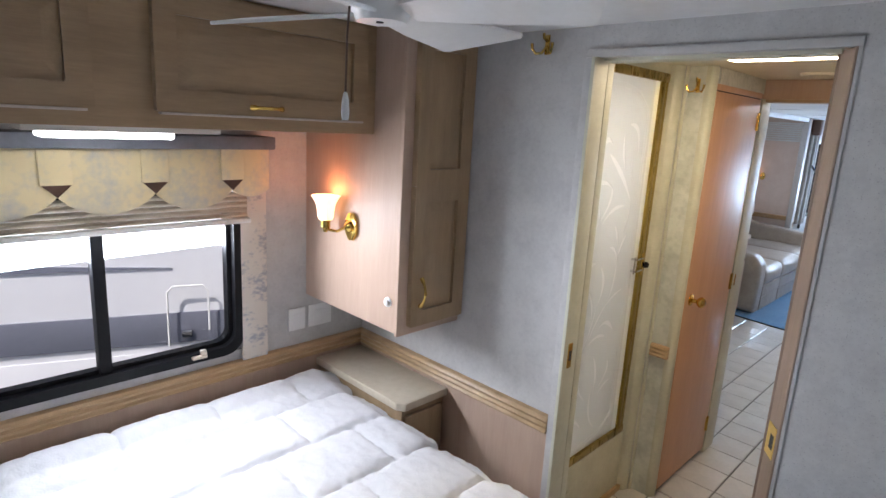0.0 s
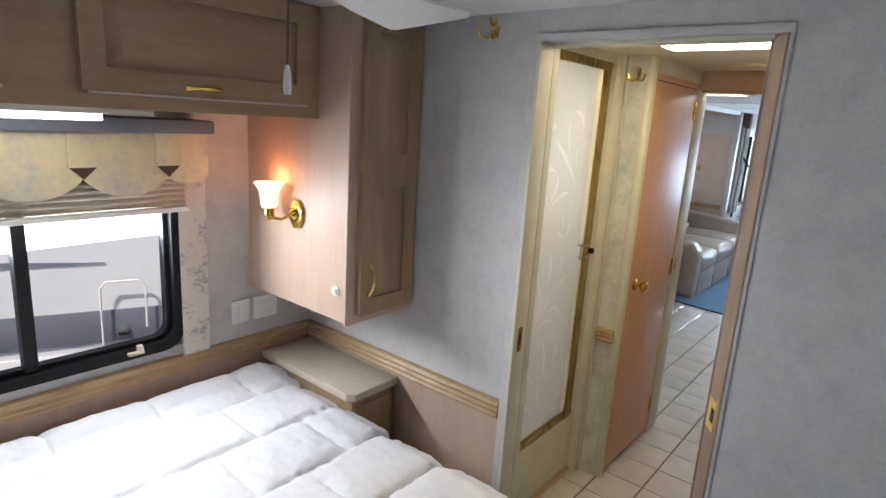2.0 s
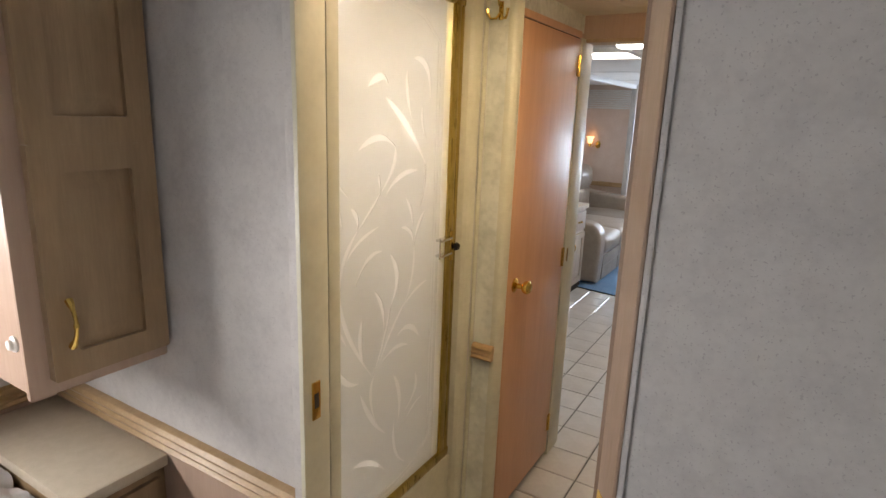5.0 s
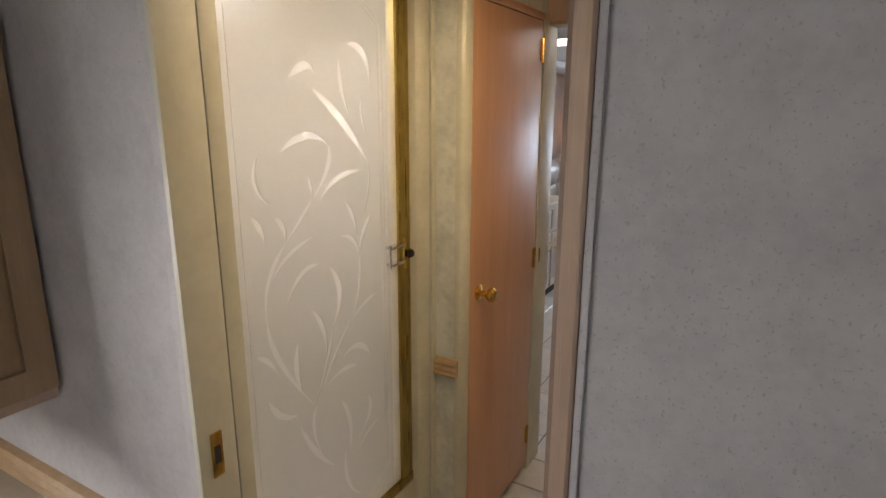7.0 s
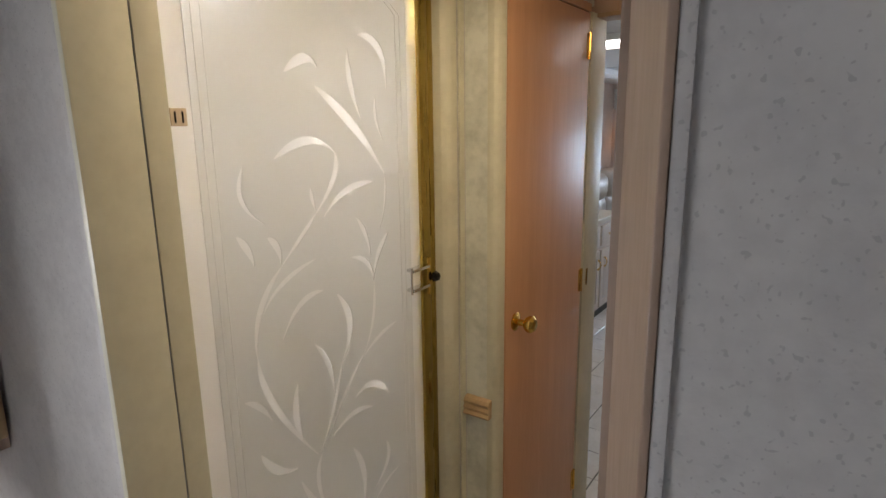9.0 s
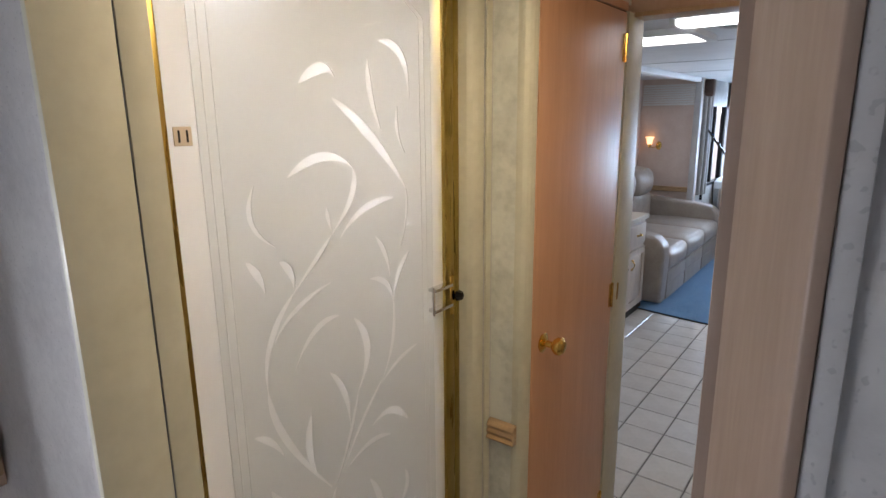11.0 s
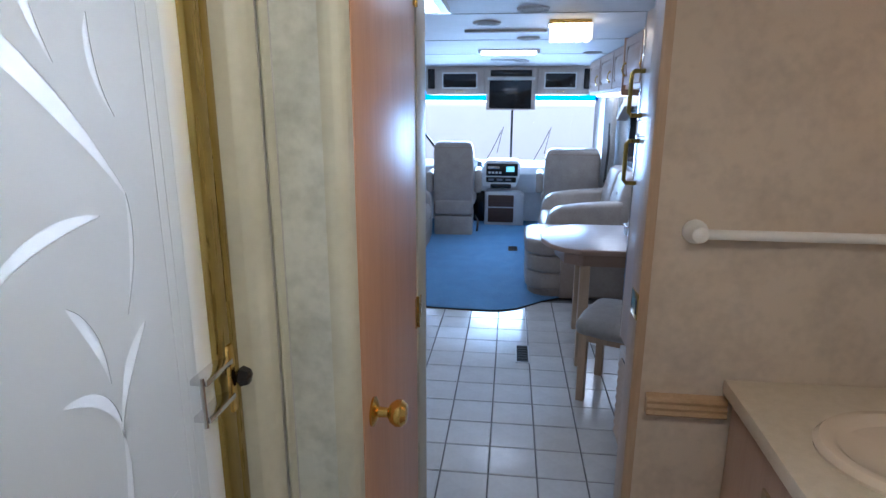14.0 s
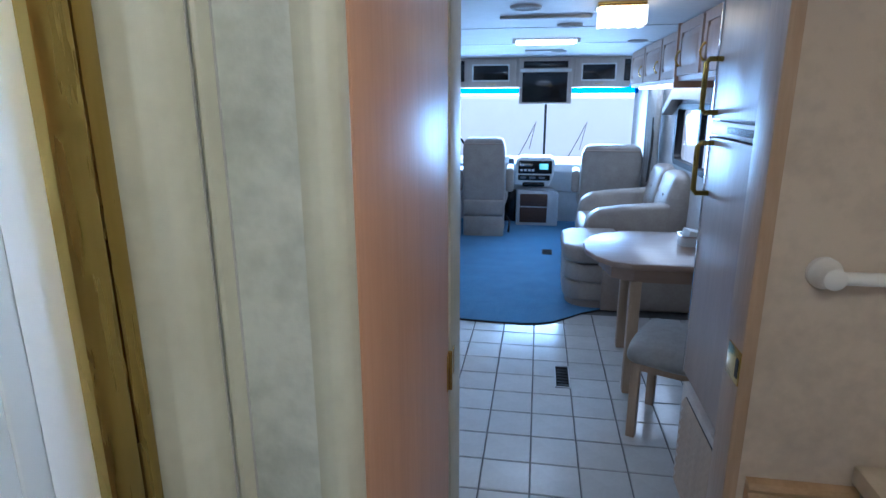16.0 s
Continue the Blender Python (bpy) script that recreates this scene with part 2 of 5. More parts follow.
RVDARK = mat("slate_stripe_paint", (0.20, 0.21, 0.26), 0.3, (0.16, 0.17, 0.21), 4, 0.4)
ASPHALT = mat("asphalt_ground", (0.13, 0.13, 0.13), 0.95, (0.08, 0.08, 0.08), 4, 0.6, 0.5, 60)

# ---------------------------------------------------------------- mesh helpers


def box(x0, x1, y0, y1, z0, z1, bevel=0.0, seg=2):
    bm = bmesh.new()
    vs = [bm.verts.new((x, y, z)) for x in (x0, x1) for y in (y0, y1) for z in (z0, z1)]
    for f in ((0, 1, 3, 2), (4, 6, 7, 5), (0, 4, 5, 1), (2, 3, 7, 6), (0, 2, 6, 4), (1, 5, 7, 3)):
        bm.faces.new([vs[i] for i in f])
    bmesh.ops.recalc_face_normals(bm, faces=bm.faces)
    if bevel:
        bmesh.ops.bevel(bm, geom=bm.edges[:], offset=bevel, segments=seg, profile=0.6, affect="EDGES")
    return bm


def prism(poly, axis, a, b, bevel=0.0, seg=2):
    """A polygon in the plane across axis, drawn out from a to b."""
    bm = bmesh.new()

    def at(u, v, w):
        return {"x": (w, u, v), "y": (u, w, v), "z": (u, v, w)}[axis]
    lo = [bm.verts.new(at(u, v, a)) for u, v in poly]
    hi = [bm.verts.new(at(u, v, b)) for u, v in poly]
    bm.faces.new(lo)
    bm.faces.new(hi)
    n = len(poly)
    for i in range(n):
        bm.faces.new((lo[i], lo[(i + 1) % n], hi[(i + 1) % n], hi[i]))
    bmesh.ops.recalc_face_normals(bm, faces=bm.faces)
    if bevel:
        bmesh.ops.bevel(bm, geom=bm.edges[:], offset=bevel, segments=seg, profile=0.6, affect="EDGES")
    return bm


def tube(pts, r, seg=10, closed=False):
    """A round bar along points; r may be a list."""
    bm = bmesh.new()
    pts = [Vector(p) for p in pts]
    rings = []
    up = None
    for i, p in enumerate(pts):
        d = (pts[min(i + 1, len(pts) - 1)] - pts[max(i - 1, 0)]).normalized()
        if up is None:
            up = d.orthogonal().normalized()
        up = (up - d * up.dot(d)).normalized()
        side = d.cross(up)
        rad = r[i] if isinstance(r, (list, tuple)) else r
        rings.append([bm.verts.new(p + rad * (math.cos(2 * math.pi * k / seg) * up + math.sin(2 * math.pi * k / seg) * side)) for k in range(seg)])
    for a, b in zip(rings, rings[1:]):
        for k in range(seg):
            bm.faces.new((a[k], a[(k + 1) % seg], b[(k + 1) % seg], b[k]))
    bm.faces.new(rings[0])
    bm.faces.new(rings[-1])
    bmesh.ops.recalc_face_normals(bm, faces=bm.faces)
    return bm


def lathe(profile, centre, axis="z", seg=24):
    """Turned shape: (radius, height) along an axis from centre."""
    bm = bmesh.new()
    c = Vector(centre)
    rings = []
    for r, h in profile:
        ring = []
        for k in range(seg):
            a = 2 * math.pi * k / seg
            u, v = r * math.cos(a), r * math.sin(a)
            o = {"z": (u, v, h), "x": (h, u, v), "y": (u, h, v), "-y": (u, -h, v)}[axis]
            ring.append(bm.verts.new(c + Vector(o)))
        rings.append(ring)
    for a, b in zip(rings, rings[1:]):
        for k in range(seg):
            bm.faces.new((a[k], a[(k + 1) % seg], b[(k + 1) % seg], b[k]))
    bm.faces.new(rings[0])
    bm.faces.new(rings[-1])
    bmesh.ops.recalc_face_normals(bm, faces=bm.faces)
    return bm


def join(*bms):
    out = bmesh.new()
    for bm in bms:
        me = bpy.data.meshes.new("tmp")
        bm.to_mesh(me)
        bm.free()
        out.from_mesh(me)
        bpy.data.meshes.remove(me)
    return out


def turned(bm, m):
    bmesh.ops.transform(bm, matrix=m, verts=bm.verts[:])
    return bm


def puffy(x0, x1, y0, y1, z0, z1, puff=0.03, r=0.04, n=8, crease=0.0):
    """A cushion: a rounded box whose faces bulge, with some soft wrinkles."""
    bm = box(x0, x1, y0, y1, z0, z1, r, 3)
    bmesh.ops.subdivide_edges(bm, edges=[e for e in bm.edges if e.calc_length() > 0.05], cuts=n, use_grid_fill=True)
    cx, cy, cz = (x0 + x1) / 2, (y0 + y1) / 2, (z0 + z1) / 2
    hx, hy, hz = (x1 - x0) / 2, (y1 - y0) / 2, (z1 - z0) / 2
    for v in bm.verts:
        u, w, t = (v.co.x - cx) / hx, (v.co.y - cy) / hy, (v.co.z - cz) / hz
        fx, fy, fz = 1 - u * u * 0.9, 1 - w * w * 0.9, 1 - t * t * 0.9
        v.co.x += puff * u * fy * fz * (abs(u) > 0.8)
        v.co.y += puff * w * fx * fz * (abs(w) > 0.8)
        v.co.z += puff * t * fx * fy * (abs(t) > 0.8)
        if crease:
            v.co += Vector((u, w, t)) * crease * (noise.noise(v.co * 14) * 0.6 + noise.noise(v.co * 31) * 0.4)
    return bm


def mesh_object(name, bm, material, smooth=True):
    me = bpy.data.meshes.new(name)
    bm.to_mesh(me)
    bm.free()
    me.materials.append(material)
    if smooth:
        for p in me.polygons:
            p.use_smooth = True
        me.set_sharp_from_angle(angle=radians(38))
    return new(name, me)


def part(name, bm, material, parent, label=""):
    ob = mesh_object(name, bm, material)
    ob.parent = parent
    top = parent
    m = Matrix.Identity(4)
    chain = []
    while top:
        chain.append(top)
        top = top.parent
    if len(chain) == 1:
        ob.matrix_parent_inverse = parent.matrix_basis.inverted()
    if label:
        tagged(ob, label)
    return ob


def thing(name, at, label, category, group="", kind=""):
    ob = new(name)
    ob.empty_display_size = 0.05
    ob.matrix_basis = pose(*at)
    return tagged(ob, label, category, group, kind)


def solid(name, bm, material, label, category, group="", kind=""):
    return tagged(mesh_object(name, bm, material), label, category, group, kind)


def structure(name, bm, material, label, category="wall"):
    return solid(name, bm, material, label, category, "", "structure")


# ---------------------------------------------------------------- the shell
H = 1.962
LW, RW = -1.547, 0.75
SLIDE = -2.25
FRONT = 1.615
structure("floor", box(SLIDE - 0.1, RW + 0.1, -2.3, 10.3, -0.10, -0.004), GROUT, "dark grey grout bed under the floor tiles", "floor")
bedroom_carpet = structure("floor_bedroom", box(LW, RW, -2.2, 1.655, -0.003, 0.012), CARPET, "blue cut-pile bedroom carpet", "carpet")
structure("ceiling_bedroom", box(LW - 0.12, RW + 0.05, -2.35, 1.66, H, H + 0.05), CEIL, "white textured vinyl bedroom ceiling", "ceiling")
structure("ceiling_bath", box(LW - 0.12, RW + 0.05, 1.66, 3.36, H, H + 0.05), BATHCEIL, "cream vinyl bathroom ceiling", "ceiling")
structure("ceiling_living", box(SLIDE - 0.05, RW + 0.05, 3.36, 10.2, H, H + 0.05), CEIL, "white panelled living area ceiling", "ceiling")
for i, y in enumerate((5.0, 6.22, 7.38)):
    structure(f"trim_ceiling_{i + 1}", box(SLIDE, RW, y - 0.006, y + 0.006, H - 0.003, H - 0.0005), GREYTRIM, "thin grey ceiling seam strip", "trim")

# the bedroom's walls and fittings stand on one offset against the rest of the coach
BEDROOM_AT = Matrix.Translation((-0.043, 0.045, -0.023))
HB = H + 0.022
before_bedroom_walls = set(scene.objects)
# bedroom left wall with the window opening
WY0, WY1, WZ0, WZ1 = 0.20, 1.065, 0.848, 1.44
wl = join(box(LW - 0.06, LW, -2.25, WY0, 0, HB), box(LW - 0.06, LW, WY1, 3.36, 0, HB),
          box(LW - 0.06, LW, WY0, WY1, 0, WZ0), box(LW - 0.06, LW, WY0, WY1, WZ1, HB))
structure("wall_west", wl, WALLPAPER, "grey wallpapered bedroom outer wall with window opening")
structure("wall_south", box(LW - 0.06, RW + 0.10, -2.31, -2.25, 0, HB), WALLPAPER, "grey wallpapered rear bedroom wall")
structure("wall_bedroom_front_left", box(LW, -0.545, FRONT, 1.66, 0, HB), WALLPAPER, "grey wallpapered bedroom partition")


def settle(before):
    """Moves all that was built since onto the bedroom's offset."""
    for ob in scene.objects:
        if ob not in before and ob.parent is None:
            ob.matrix_basis = BEDROOM_AT @ ob.matrix_basis


settle(before_bedroom_walls)
structure("wall_east", join(box(RW, RW + 0.06, -2.25, 6.15, 0, H), box(RW, RW + 0.06, 7.65, 10.2, 0, H),
                            box(RW, RW + 0.06, 6.15, 7.65, 0, 0.95), box(RW, RW + 0.06, 6.15, 7.65, 1.46, H)), WALLPAPER, "pale vinyl outer wall with dinette window opening")
# doorway between bedroom and bathroom
structure("wall_bedroom_front_right", box(0.0436, RW, 1.647, 1.713, 0, H), WALLPAPER, "speckled grey wallpapered partition beside the doorway")
structure("wall_bedroom_front_header", box(-0.588, 0.0436, 1.656, 1.70, 1.898, H), WALLPAPER, "grey wallpapered strip over the doorway")
dl = thing("door_frame_left", (-0.575, 1.68, 0), "cream vinyl door jamb with dark pocket slot", "door frame", kind="structure")
part("casing", box(-0.593, -0.567, 1.638, 1.672, 0, 1.878, 0.003), WALLPAPER, dl, "grey papered front casing")
part("jamb_front", box(-0.567, -0.556, 1.632, 1.7038, 0, 1.878, 0.001), CREAM, dl)
part("jamb_back", box(-0.600, -0.556, 1.7060, 1.738, 0, 1.878, 0.001), CREAM, dl)
part("slot", box(-0.598, -0.558, 1.7038, 1.7060, 0, 1.878), CORNICE, dl, "dark pocket door slot")
sp = part("strike_plate", box(-0.5565, -0.5535, 1.654, 1.676, 0.966, 1.046, 0.001), BRASS, dl, "brass strike plate")
part("strike_hole", box(-0.5545, -0.553, 1.659, 1.671, 0.990, 1.022), DARK, sp)
dr = thing("door_frame_right", (0.01, 1.68, 0), "tan wooden pocket door edge with beveled casing", "door frame", kind="structure")
part("door_edge", box(-0.010, 0.0436, 1.693, 1.722, 0, 1.878, 0.003), PINKTRIM, dr, "tan wooden pocket door edge")
part("casing_bevel", prism([(-0.004, 1.693), (0.029, 1.6440), (0.034, 1.6435), (0.034, 1.693)], "z", 0, 1.878, 0.001), PINKTRIM, dr, "pinkish beveled casing")
part("casing", box(0.0342, 0.0424, 1.6445, 1.66, 0, 1.898, 0.0006), WALLPAPER, dr, "grey papered casing strip")
part("casing_joint", box(0.0424, 0.0437, 1.6470, 1.66, 0, 1.898), GREYTRIM, dr, "dark casing joint")
lp = part("latch_plate", prism([(-0.0030, 1.6884), (0.0232, 1.6494), (0.0250, 1.6505), (-0.0012, 1.6895)], "z", 0.940, 1.020), SATINBRASS, dr, "brass latch plate")
part("latch_hole", prism([(0.0082, 1.6704), (0.0192, 1.6540), (0.0207, 1.6550), (0.0097, 1.6714)], "z", 0.962, 0.998), DARK, lp)
dt = thing("door_frame_top", (-0.27, 1.66, 1.88), "white door head trim over the bedroom doorway", "door frame", kind="structure")
part("head_trim", box(-0.588, 0.0424, 1.642, 1.672, 1.878, 1.898, 0.003), GREYTRIM, dt)
part("head_back", box(-0.556, 0.0, 1.676, 1.735, 1.870, 1.898, 0.003), CREAM, dt)
# bathroom
SX, SY0, SY1, SZ0, SZ1 = -0.786, 1.812, 2.583, 0.310, 1.925
DX = -0.620
structure("wall_shower_end", box(-0.83, -0.772, 1.70, SY0, 0, H), CREAM, "cream shower end post")
structure("wall_bath_front_right", box(-0.021, RW, 3.30, 3.38, 0, H), BATHPAPER2, "cream mottled wallpapered bathroom wall")
structure("wall_bath_front_header", box(-0.66, -0.021, 3.30, 3.38, 1.873, H), MAPLESIDE, "tan wooden header over the living area doorway")
structure("wall_toilet", join(box(-0.70, -0.630, 2.735, 3.30, 1.895, H), box(-1.575, -0.80, 2.76, 2.81, 0, H)), BATHPAPER, "mottled wallpapered toilet room wall")
structure("wall_toilet_front", box(SLIDE, -0.66, 3.30, 3.38, 0, H), BATHPAPER, "mottled partition behind the toilet room door")
jr = thing("door_frame_living", (-0.05, 3.33, 0), "tan wooden jamb of the living area doorway", "door frame", kind="structure")
part("jamb", box(-0.048, -0.0212, 3.294, 3.388, 0, 1.872, 0.003), JAMBWOOD, jr)
part("jamb_top", box(-0.617, -0.048, 3.294, 3.388, 1.858, 1.8725, 0.003), JAMBWOOD, jr)
part("jamb_left", box(-0.662, -0.617, 3.256, 3.395, 0, 1.872, 0.004), CREAM, jr, "pale jamb beside the toilet door")
st = part("strike_plate", box(-0.0505, -0.0475, 3.2935, 3.366, 0.958, 1.028, 0.001), BRASS, jr, "brass strike plate")
part("strike_hole", box(-0.0515, -0.050, 3.298, 3.312, 0.972, 1.012), DARK, st)
part("lock_plate", box(-0.618, -0.6155, 3.285, 3.300, 0.945, 1.005, 0.001), BRASS, jr, "brass lock plate")
# pilaster beside the shower
pl = thing("wall_pilaster", (-0.70, 2.68, 0), "mottled green-grey wallpapered pilaster with cream rounded corner", "wall", kind="structure")
part("flat_strip", prism([(-0.83, 2.584), (-0.786, 2.5845), (-0.776, 2.586), (-0.760, 2.590), (-0.748, 2.599), (-0.741, 2.612), (-0.739, 2.628), (-0.739, 2.76), (-0.83, 2.76)], "z", 0, H, 0.002), CREAM, pl, "cream rounded strip")
part("groove_line", box(-0.7392, -0.7375, 2.634, 2.668, 0, H), GREYTRIM, pl, "grey groove")
part("bead_strip", prism([(-0.7375, 2.640), (-0.7352, 2.6335), (-0.7318, 2.6315), (-0.7288, 2.6335), (-0.7275, 2.640), (-0.7275, 2.668), (-0.7375, 2.668)], "z", 0, H), CREAM, pl, "cream bead strip")
part("groove_line", box(-0.7275, -0.7262, 2.652, 2.668, 0, H), GREYTRIM, pl, "grey groove")
part("papered_face", box(-0.7262, -0.648, 2.6545, 2.72, 0, H), BATHPAPER, pl)
part("corner_bead", prism([(-0.650, 2.6530), (-0.640, 2.6535), (-0.630, 2.659), (-0.624, 2.668), (-0.621, 2.680), (-0.621, 2.686), (-0.66, 2.686), (-0.66, 2.6545)], "z", 0, H, 0.002), CREAM, pl, "cream rounded corner")
# living area shell
structure("wall_slide_side", join(box(SLIDE - 0.06, SLIDE, 3.38, 6.3, 0, H), box(SLIDE - 0.06, SLIDE, 7.3, 8.40, 0, H),
                                  box(SLIDE - 0.06, SLIDE, 6.3, 7.3, 0, 0.98), box(SLIDE - 0.06, SLIDE, 6.3, 7.3, 1.5, H)), PEACHWALL, "peach vinyl slide-out wall with window")
structure("wall_slide_end", box(SLIDE, -1.59, 8.36, 8.42, 0, H), PEACHWALL, "peach vinyl slide-out end wall")
structure("wall_driver_side", join(box(-1.66, -1.60, 8.42, 8.62, 0, H), box(-1.66, -1.60, 8.62, 9.9, 0, 0.72), box(-1.66, -1.60, 8.62, 9.9, 1.66, H),
                                   box(-1.66, -1.60, 9.7, 9.95, 0, H)), WALLPAPER, "pale driver side wall with window opening")
structure("wall_front", join(box(-1.66, 1.2, 9.9, 9.98, 0, 0.74), box(-1.66, 1.2, 9.9, 9.98, 1.70, H)), DASH, "pale front bulkhead under the windscreen")
structure("wall_front_right", box(RW, RW + 0.4, 9.0, 9.05, 0, H), WALLPAPER, "pale bulkhead beside the passenger window")

# carpet in the living area with a wavy edge
edge = [(SLIDE + 0.02, 6.03), (-1.37, 6.01), (-1.02, 5.957), (-0.74, 5.934), (-0.52, 5.93), (-0.42, 5.945), (-0.32, 5.99), (-0.23, 6.07), (-0.10, 6.20), (0.03, 6.29), (0.30, 6.34), (RW, 6.36)]
structure("carpet_living", prism(edge + [(RW, 9.9), (SLIDE + 0.02, 9.9)], "z", -0.003, 0.012), CARPET, "blue cut-pile carpet with a wavy edge", "carpet")
structure("trim_carpet", tube([(x, y - 0.004, 0.003) for x, y in edge], 0.007, 8), DARK, "dark carpet binding", "trim")

# ---------------------------------------------------------------- bedroom
before_bedroom = set(scene.objects)
win = thing("window_1", (LW, 0.63, WZ0), "black-framed sliding bedroom window with rounded corners", "window", kind="structure")


def rounded_rect(y0, y1, z0, z1, r, n=5):
    pts = []
    for cy, cz, a0 in ((y1 - r, z0 + r, -90), (y1 - r, z1 - r, 0), (y0 + r, z1 - r, 90), (y0 + r, z0 + r, 180)):
        pts += [(cy + r * math.cos(radians(a0 + 90 * k / n)), cz + r * math.sin(radians(a0 + 90 * k / n))) for k in range(n + 1)]
    return pts


def ring(outer, inner, axis, a, b):
    bm = bmesh.new()

    def at(u, v, w):
        return {"x": (w, u, v), "y": (u, w, v), "z": (u, v, w)}[axis]
    o0, o1 = [bm.verts.new(at(u, v, a)) for u, v in outer], [bm.verts.new(at(u, v, b)) for u, v in outer]
    i0, i1 = [bm.verts.new(at(u, v, a)) for u, v in inner], [bm.verts.new(at(u, v, b)) for u, v in inner]
    n = len(outer)
    for k in range(n):
        j = (k + 1) % n
        for q in ((o0[k], o0[j], o1[j], o1[k]), (i0[k], i1[k], i1[j], i0[j]), (o1[k], o1[j], i1[j], i1[k]), (o0[k], i0[k], i0[j], o0[j])):
            bm.faces.new(q)
    bmesh.ops.recalc_face_normals(bm, faces=bm.faces)
    return bm


part("frame", ring(rounded_rect(WY0 - 0.005, WY1 + 0.005, WZ0 - 0.005, WZ1, 0.075), rounded_rect(WY0 + 0.025, WY1 - 0.028, WZ0 + 0.028, WZ1 - 0.02, 0.055), "x", LW - 0.05, LW + 0.014), BLACK, win, "black rounded outer frame")
part("inner_frame", ring(rounded_rect(WY0 + 0.024, WY1 - 0.027, WZ0 + 0.027, WZ1 - 0.02, 0.055), rounded_rect(WY0 + 0.04, WY1 - 0.045, WZ0 + 0.042, WZ1 - 0.03, 0.045), "x", LW - 0.045, LW - 0.012), BLACK, win)
part("mullion", box(LW - 0.04, LW + 0.004, 0.600, 0.636, WZ0 + 0.03, WZ1 - 0.02, 0.004), BLACK, win, "black centre mullion")
for y0, y1 in ((WY0 + 0.03, 0.602), (0.634, WY1 - 0.04)):
    p = part("pane", box(LW - 0.032, LW - 0.028, y0, y1, WZ0 + 0.035, WZ1 - 0.025), PANE, win)
    p.visible_shadow = False
lt = part("latch", join(box(LW + 0.006, LW + 0.03, 0.875, 0.925, WZ0 + 0.012, WZ0 + 0.022, 0.003), box(LW + 0.008, LW + 0.026, 0.905, 0.925, WZ0 + 0.012, WZ0 + 0.04, 0.004)), PORCELAIN, win, "pale plastic window latch")

shade = thing("pleated_shade", (LW, 0.63, 1.33), "raised beige pleated window shade", "window shade")
for k in range(5):
    z = 1.344 + 0.018 * k
    part("pleat", prism([(LW + 0.017, z), (LW + 0.023, z + 0.009), (LW + 0.017, z + 0.018)], "y", WY0 - 0.03, WY1 + 0.02, 0.001), SHADECLOTH, shade)
part("bottom_rail", box(LW + 0.014, LW + 0.05, WY0 - 0.03, WY1 + 0.02, 1.328, 1.344, 0.003), WHITEP, shade, "white bottom rail")

val = thing("valance", (LW, 0.6, 1.36), "scalloped floral valance with box tabs under a slate cornice", "valance")


def scallop(y0, y1, ztop, zedge, drop, x):
    n = 10
    pts = [(y0 + (y1 - y0) * k / n, zedge - drop * math.sin(math.pi * k / n) ** 0.7) for k in range(n + 1)]
    return prism([(y0, ztop)] + pts + [(y1, ztop)], "x", x, x + 0.012, 0.002)


for y0, y1 in ((0.01, 0.262), (0.262, 0.513), (0.513, 0.764), (0.764, 1.003), (1.003, 1.135)):
    part("swag", scallop(y0, y1, 1.59, 1.450, 0.055 if y1 < 1.1 else 0.025, LW + 0.075), FABRIC, val)
for yc in (0.262, 0.513, 0.764, 1.003):
    tab = part("tab", box(LW + 0.086, LW + 0.094, yc - 0.038, yc + 0.038, 1.484, 1.588, 0.002), FABRIC, val, "folded fabric tab")
    part("tab_point", prism([(yc - 0.036, 1.485), (yc + 0.036, 1.485), (yc, 1.450)], "x", LW + 0.086, LW + 0.092), BROWNP, tab)
part("cornice", box(LW + 0.005, LW + 0.125, -0.1, 1.140, 1.584, 1.626, 0.006), CORNICE, val, "slate blue padded cornice")
jab = solid("side_drape", box(LW + 0.002, LW + 0.016, 1.062, 1.160, 0.786, 1.56, 0.003), FABRIC2, "grey leaf print fabric panel beside the window", "drape")

oh = thing("overhead_cabinet", (-1.35, 0.3, 1.64), "pickled maple overhead cabinet above the window", "cabinet")
part("body", box(LW, -1.137, -1.6, 1.331, 1.655, HB, 0.002), MAPLEH, oh)


def panel_door_x(x, y0, y1, z0, z1, parent, material, panel_material=None, out=1):
    """A framed door whose face looks along x: stiles and rails round a raised field."""
    t = 0.022 * out
    fw = 0.052
    d = part("door", ring(rounded_rect(y0, y1, z0, z1, 0.004, 2), rounded_rect(y0 + fw, y1 - fw, z0 + fw, z1 - fw, 0.004, 2), "x", x, x + t), material, parent)
    inner = rounded_rect(y0 + fw - 0.004, y1 - fw + 0.004, z0 + fw - 0.004, z1 - fw + 0.004, 0.006, 1)
    inner1 = rounded_rect(y0 + fw + 0.008, y1 - fw - 0.008, z0 + fw + 0.008, z1 - fw - 0.008, 0.004, 1)
    inner2 = rounded_rect(y0 + fw + 0.034, y1 - fw - 0.034, z0 + fw + 0.034, z1 - fw - 0.034, 0.004, 1)
    bm = bmesh.new()
    rows = [[bm.verts.new((x + t * k, u, v)) for u, v in pts] for k, pts in ((0.42, inner), (0.46, inner1), (1.05, inner2))]
    n = len(inner)
    for a, b in zip(rows, rows[1:]):
        for k in range(n):
            q = (k + 1) % n
            bm.faces.new((a[k], a[q], b[q], b[k]))
    bm.faces.new(rows[-1])
    bmesh.ops.recalc_face_normals(bm, faces=bm.faces)
    if sum(f.normal.x * f.calc_area() for f in bm.faces) * out < 0:
        bmesh.ops.reverse_faces(bm, faces=bm.faces[:])
    part("raised_panel", bm, panel_material or material, d)
    return d


